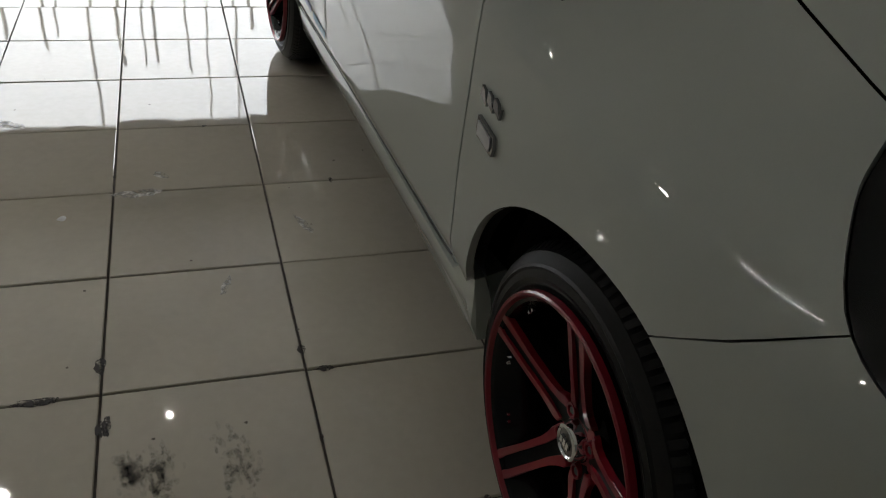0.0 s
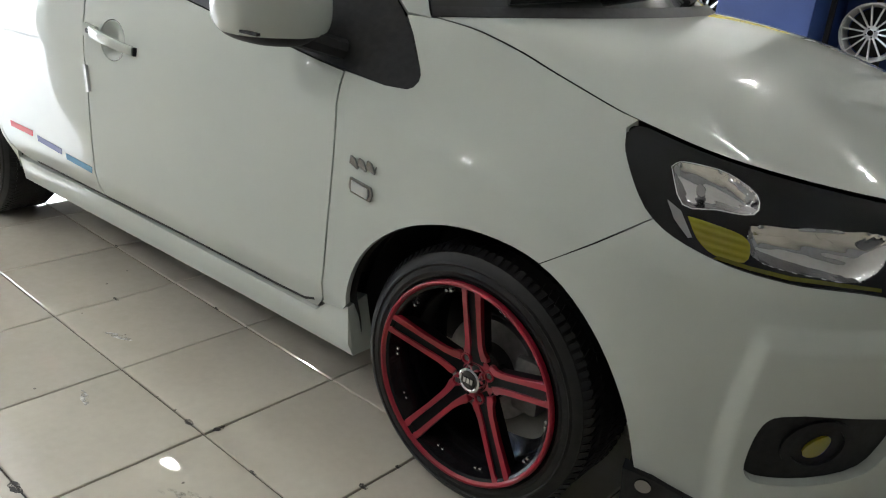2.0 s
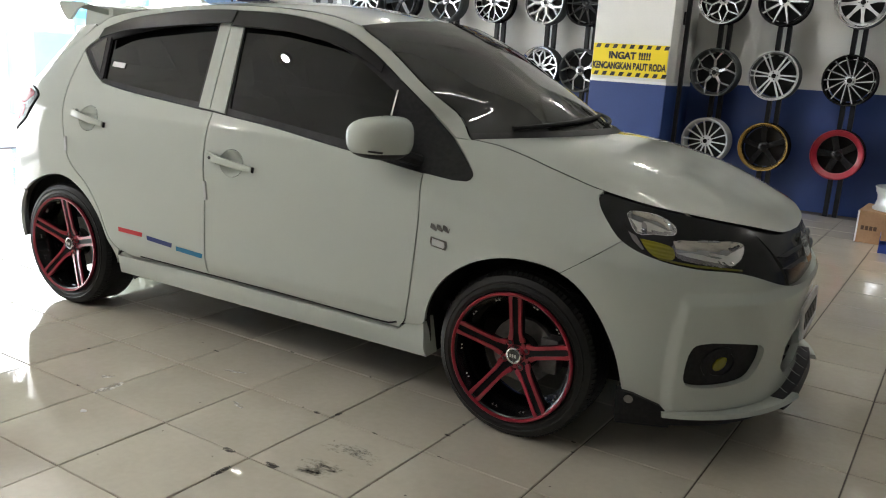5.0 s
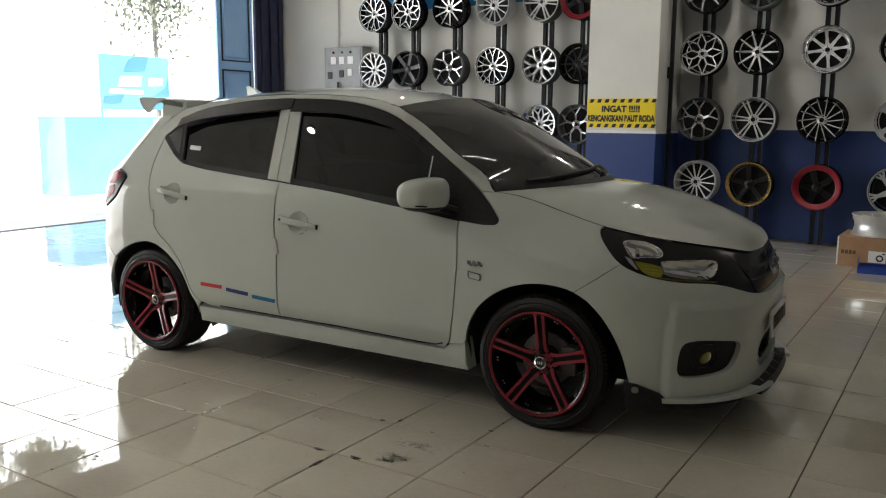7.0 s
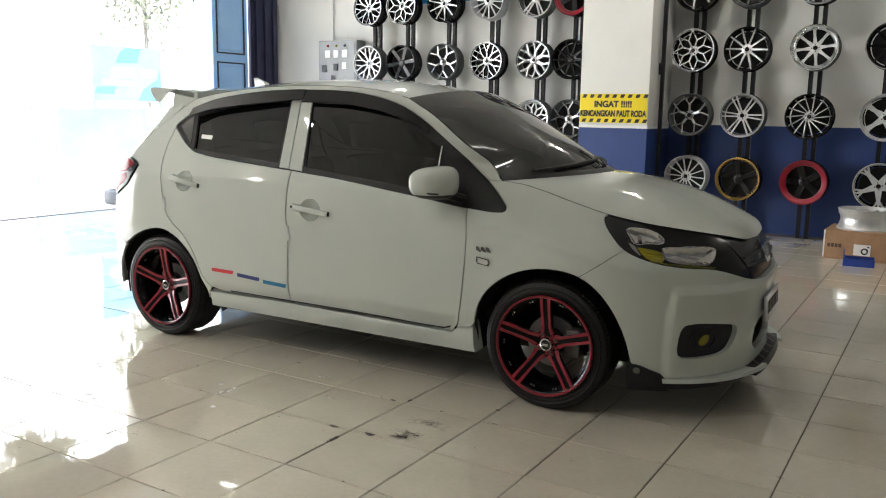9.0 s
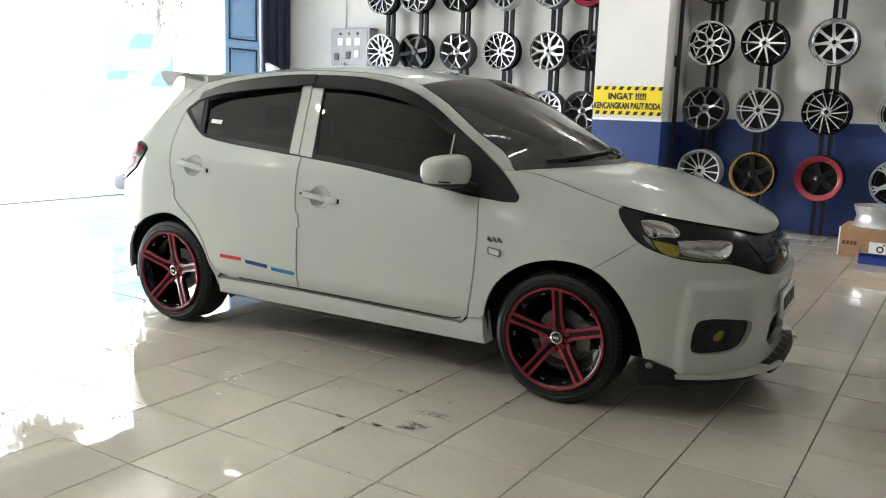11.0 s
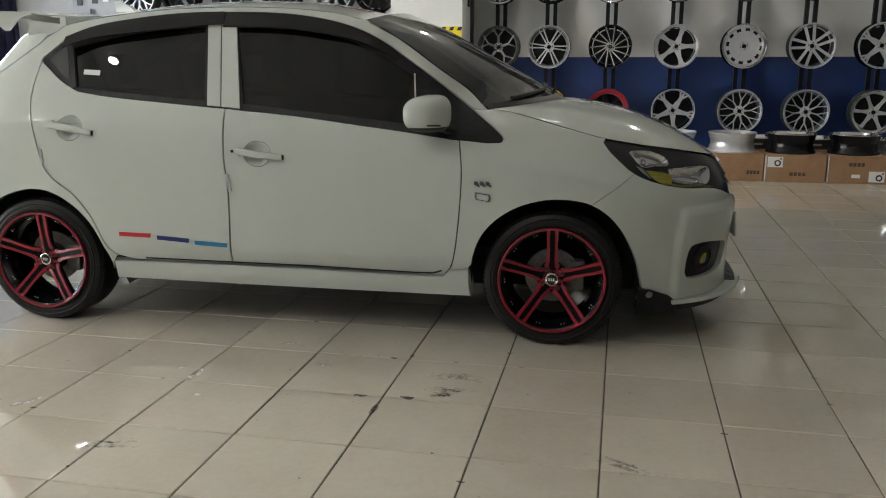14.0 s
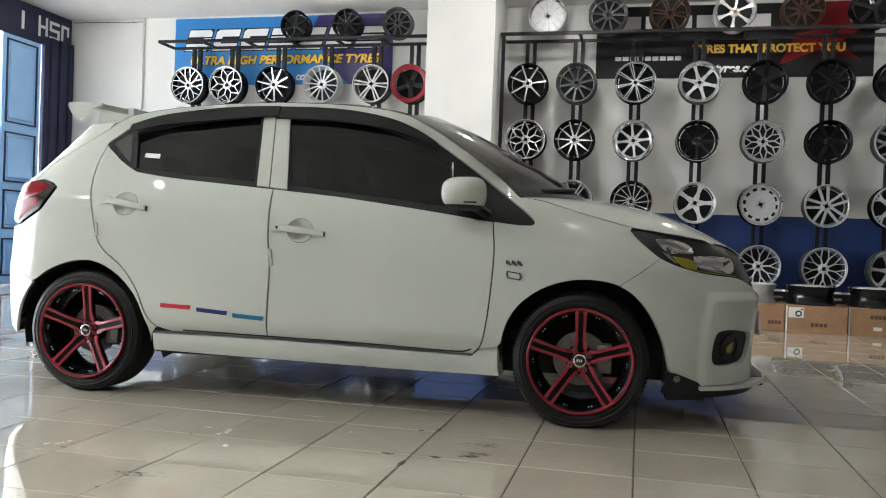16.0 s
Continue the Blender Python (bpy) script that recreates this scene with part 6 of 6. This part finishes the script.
def painted_shape(points, mat):
    """A flat painted shape on the stall's board, from (across, up) in tenths of a metre."""
    bm = bmesh.new()
    a = [bm.verts.new((0.006, -0.95 + y / 10, 1.50 + z / 10)) for y, z in points]
    b = [bm.verts.new((0.0005, -0.95 + y / 10, 1.50 + z / 10)) for y, z in points]
    bm.faces.new(a), bm.faces.new(b[::-1])
    for k in range(len(a)):
        n = (k + 1) % len(a)
        bm.faces.new((a[k], a[n], b[n], b[k]))
    part("painted_shape", bm, mat, stall, smooth=False)


part("notice", one_box(0.0, 0.012, 0.15, 0.55, 1.05, 1.33, bevel=0.005), SIGN_WHITE, stall, "white notice on the counter", smooth=False)
painted_shape([(4.9, 7.0), (5.9, 8.8), (7.2, 9.6), (10.4, 9.7), (9.5, 7.2)], STALL_BLUE)
painted_shape([(3.6, 4.1), (4.2, 6.0), (8.8, 6.2), (8.5, 4.3)], SIGN_WHITE)
painted_shape([(10.1, 4.4), (10.4, 6.0), (13.6, 5.9), (13.3, 4.6)], SIGN_WHITE)
painted_shape([(1.6, 2.9), (2.0, 3.8), (9.0, 3.6), (8.8, 2.8)], SIGN_WHITE)
painted_shape([(0.3, 1.3), (0.7, 2.4), (4.9, 2.7), (3.9, 1.3)], STALL_BLUE)
painted_shape([(9.5, 0.2), (10.8, 2.3), (14.0, 4.2), (14.9, 6.6), (14.9, 0.2)], STALL_BLUE)


def hedge(x, y, z, w, h):
    rng = random.Random(4)
    t = tagged(group_empty("tree", pose(x, y, -0.06)), "leafy tree beyond the yard", "tree")
    part("trunk", tube(bmesh.new(), ((0, 0, 0), (0.05, 0.03, z * 0.6), (0, 0, z + 0.5)), 0.07), BARK, t)
    vs, fs = [], []
    for k in range(3000):
        a, b = rng.gauss(0, 0.38), rng.gauss(0, 0.38)
        c = Vector((rng.gauss(0, 0.5), a * w, z + h * 0.5 + b * h))
        q = Euler((rng.uniform(0, 6), rng.uniform(0, 6), rng.uniform(0, 6))).to_matrix()
        s = rng.uniform(0.05, 0.10)
        i = len(vs)
        vs += [c + q @ Vector(v) * s for v in ((-1, 0, 0), (0, -0.45, 0.1), (1, 0, 0), (0, 0.45, 0.1))]
        fs.append((i, i + 1, i + 2, i + 3))
    me = bpy.data.meshes.new("crown")
    me.from_pydata(vs, [], fs)
    me.materials.append(LEAF)
    o = new("crown", me)
    o.parent = t
    return t


hedge(-13.0, 9.7, 3.75, 1.4, 2.0)


def reflection_tree(x, y):
    """Unseen tree added to break the sky's reflection, limbs spread along the shop's front."""
    rng = random.Random(9)
    t = tagged(group_empty("tree", pose(x, y, -0.06)), "spreading leafy tree beside the shop's opening", "tree")
    rows = [(0.0, 0.0, 0.0, 0.17), (0.05, 0.1, 1.6, 0.14), (0.0, 0.3, 3.2, 0.11), (-0.1, 0.5, 4.3, 0.08)]
    bm = bmesh.new()
    for a, b in zip(rows, rows[1:]):
        tube(bm, (a[:3], b[:3]), (a[3] + b[3]) / 2, 10)
    part("trunk", bm, BARK, t)
    tips = []
    for k in range(11):
        f = k / 10
        end = Vector((rng.uniform(-1.0, 0.7), 1.2 + 3.5 * f, 5.95 + rng.uniform(-0.3, 0.9)))
        start = Vector((0.0, 0.3, 3.6 + 0.7 * rng.random()))
        mid = start.lerp(end, 0.5) + Vector((0, 0, 0.35))
        part("limb", tube(bmesh.new(), curve([tuple(start), tuple(mid), tuple(end)], 4), 0.035, 6), BARK, t)
        tips += [(start.lerp(end, g) + Vector((0, 0, 0.5 * (1 - g))), g) for g in (0.5, 0.65, 0.78, 0.9, 1.0)]
    vs, fs = [], []
    for c, g in tips:
        for n in range(rng.choice((1, 2, 3)) if c.y > 1.2 else 0):
            m = c + Vector((rng.gauss(0, 0.3), rng.gauss(0, 0.35), rng.uniform(-0.75, 0.7)))
            for j in range(280):
                p = m + Vector((rng.gauss(0, 0.16), rng.gauss(0, 0.17), rng.gauss(0, 0.15)))
                q = Euler((rng.uniform(0, 6), rng.uniform(0, 6), rng.uniform(0, 6))).to_matrix()
                w = rng.uniform(0.05, 0.085)
                i = len(vs)
                vs += [p + q @ Vector(v) * w for v in ((-1, 0, 0), (0, -0.42, 0.1), (1, 0, 0), (0, 0.42, 0.1))]
                fs.append((i, i + 1, i + 2, i + 3))
    me = bpy.data.meshes.new("crown")
    me.from_pydata(vs, [], fs)
    me.materials.append(LEAF)
    o = new("crown", me)
    o.parent = t
    return t


reflection_tree(-9.6, 0.4)


def stem_clump(x, y):
    """Row of unseen slender leafless stems at the yard's edge, added to streak reflections."""
    rng = random.Random(5)
    c = tagged(group_empty("stem_clump", pose(x, y, -0.06)), "clump of slender pale leafless stems beyond the yard", "tree")
    for k in range(15):
        y0, h = -5.0 + 0.75 * k + rng.uniform(-0.3, 0.3), rng.uniform(8.5, 12.0)
        lean, away = rng.uniform(-0.25, 0.25), rng.uniform(-0.7, 0.7)
        pts = curve([(away, y0, 0), (away, y0 + lean * 0.2, h * 0.35), (away, y0 + lean * 0.5, h * 0.7), (away, y0 + lean, h)], 3)
        part("stem", tube(bmesh.new(), pts, rng.uniform(0.03, 0.06), 6), BARK, c)
    return c


stem_clump(-24.0, -3.4)

# ---- dirt on the floor ----
def blot(name, x, y, rx, ry, mat, n=18, z=0.0012, seed=0, yaw=0.0, dome=0.0):
    """A flat, uneven-edged mark, or with dome a small crumb."""
    rng = random.Random(seed)
    bm = bmesh.new()
    top = bm.verts.new((0, 0, dome))
    ring = []
    for k in range(n):
        a = 2 * math.pi * k / n
        f = rng.uniform(0.75, 1.15)
        ring.append(bm.verts.new((rx * f * math.cos(a), ry * f * math.sin(a), 0)))
    for k in range(n):
        bm.faces.new((top, ring[k], ring[(k + 1) % n]))
    return part(name, bm, mat, floor, m=pose(x, y, z, 0, 0, yaw))


def tread_print(x, y, rx, ry, yaw, seed, bow=0.0, rows=3):
    """A tyre's dusty print: soft overlapping smears in a few parallel rows."""
    rng = random.Random(seed)
    bm = bmesh.new()
    for k in range(95):
        b = rng.randrange(rows)
        a = rng.gauss(0, 0.45)
        cx, cy = a * rx, ((b + 0.5) / rows - 0.5) * 2 * ry + bow * a * a + rng.gauss(0, (0.6 if rows == 1 else 0.22) * ry)
        w, h = rng.uniform(0.004, 0.018), rng.uniform(0.003, 0.008)
        ring = [bm.verts.new((cx + w * math.cos(q) * rng.uniform(0.6, 1.2), cy + h * math.sin(q) * rng.uniform(0.6, 1.2), 0.000008 * k)) for q in np.linspace(0, 2 * math.pi, 9)[:-1]]
        bm.faces.new(ring)
    part("tyre_smudge", bm, DIRT, floor, m=pose(x, y, 0.0022 + 0.0001 * seed, 0, 0, yaw))["kind"] = "stuff"


for k, (x, y, rx, ry, yaw, bow, rows) in enumerate(((2.095, -1.325, 0.050, 0.022, 12, 0.0, 1), (2.105, -1.278, 0.070, 0.024, 4, 0.0, 1), (2.11, -1.135, 0.105, 0.032, 6, -0.03, 3), (1.10, -1.95, 0.10, 0.03, 10, 0.0, 2), (2.75, -1.75, 0.09, 0.025, -30, 0.0, 2))):
    tread_print(x, y, rx, ry, yaw, k, bow, rows)
for k, (x, y, rx, ry, yaw) in enumerate(((1.08, -1.32, 0.07, 0.022, 95), (0.98, -1.26, 0.03, 0.015, 40), (1.3, -0.9, 0.05, 0.012, 20), (1.55, -1.12, 0.04, 0.01, -20), (0.6, -1.7, 0.06, 0.02, 60))):
    blot("water_mark", x, y, rx, ry, WATER_MARK, seed=60 + k, yaw=yaw, z=0.0012 + 0.0001 * k)
for k, (x, y, rx, ry) in enumerate(((1.876, -1.505, 0.012, 0.045), (1.79, -1.39, 0.03, 0.012), (1.972, -1.379, 0.022, 0.012), (1.809, -0.981, 0.016, 0.010), (1.88, -0.94, 0.009, 0.018), (1.965, -1.371, 0.03, 0.008))):
    blot("grime_lump", x, y, rx, ry, GRIME, seed=20 + k, z=0.0009, dome=0.002)
rng = random.Random(11)
for k in range(70):
    x, y = rng.uniform(0.2, 3.7), rng.uniform(-2.6, -0.55)
    if rng.random() < 0.45:
        if rng.random() < 0.5:
            x = 1.876 + round((x - 1.876) / 0.4045) * 0.4045
        else:
            y = -1.385 + round((y + 1.385) / 0.4045) * 0.4045
        rx, ry = rng.uniform(0.004, 0.016), rng.uniform(0.003, 0.008)
    else:
        rx = ry = rng.uniform(0.002, 0.0045)
    blot("grime_fleck", x, y, rx, ry, GRIME if rx > 0.005 else SMUDGE, n=9, seed=40 + k, z=0.0010)
scrap = tagged(blot("paper_scrap", 1.187, -1.507, 0.016, 0.012, SIGN_WHITE, n=9, seed=3, z=0.0006, dome=0.006), "tiny crumpled white paper scrap on the tiles", "scrap")
scrap.parent = None

# ---- the floor's tiles ----
PITCH = 0.4045
tile_meshes = []
for k in range(4):
    bm = one_box(-0.1997, 0.1997, -0.1997, 0.1997, -0.006, 0.0)
    top = [e for e in bm.edges if all(v.co.z > -0.001 for v in e.verts)]
    bmesh.ops.bevel(bm, geom=top, offset=0.0022, segments=1, affect="EDGES")
    me = bpy.data.meshes.new("tile")
    bm.to_mesh(me)
    bm.free()
    me.materials.append(TILE)
    tile_meshes.append(me)
rest = bmesh.new()
i0, i1 = math.ceil((WEST - 1.876) / PITCH), math.floor((EAST - 1.876) / PITCH)
j0, j1 = math.ceil((SOUTH + 1.385) / PITCH), math.floor((NORTH + 1.385) / PITCH)
for i in range(i0, i1):
    for j in range(j0, j1):
        x, y = 1.876 + (i + 0.5) * PITCH, -1.385 + (j + 0.5) * PITCH
        if -0.6 < x < 4.9 and -2.9 < y < 0.9:
            o = new("tile", tile_meshes[(i + j) % 4])
            o.parent, o.location = floor, (x, y, random.uniform(-0.0004, 0.0004))
            o.rotation_euler = (random.gauss(0, 0.0026), random.gauss(0, 0.0026), 0)
        else:
            b = bmesh.new()
            b.from_mesh(tile_meshes[0])
            join(rest, b, Matrix.Translation((x, y, random.uniform(-0.0004, 0.0004))) @ Euler((random.gauss(0, 0.0026), random.gauss(0, 0.0026), 0)).to_matrix().to_4x4())
r = part("tiles", rest, TILE, floor, smooth=False)
r["kind"] = "stuff"
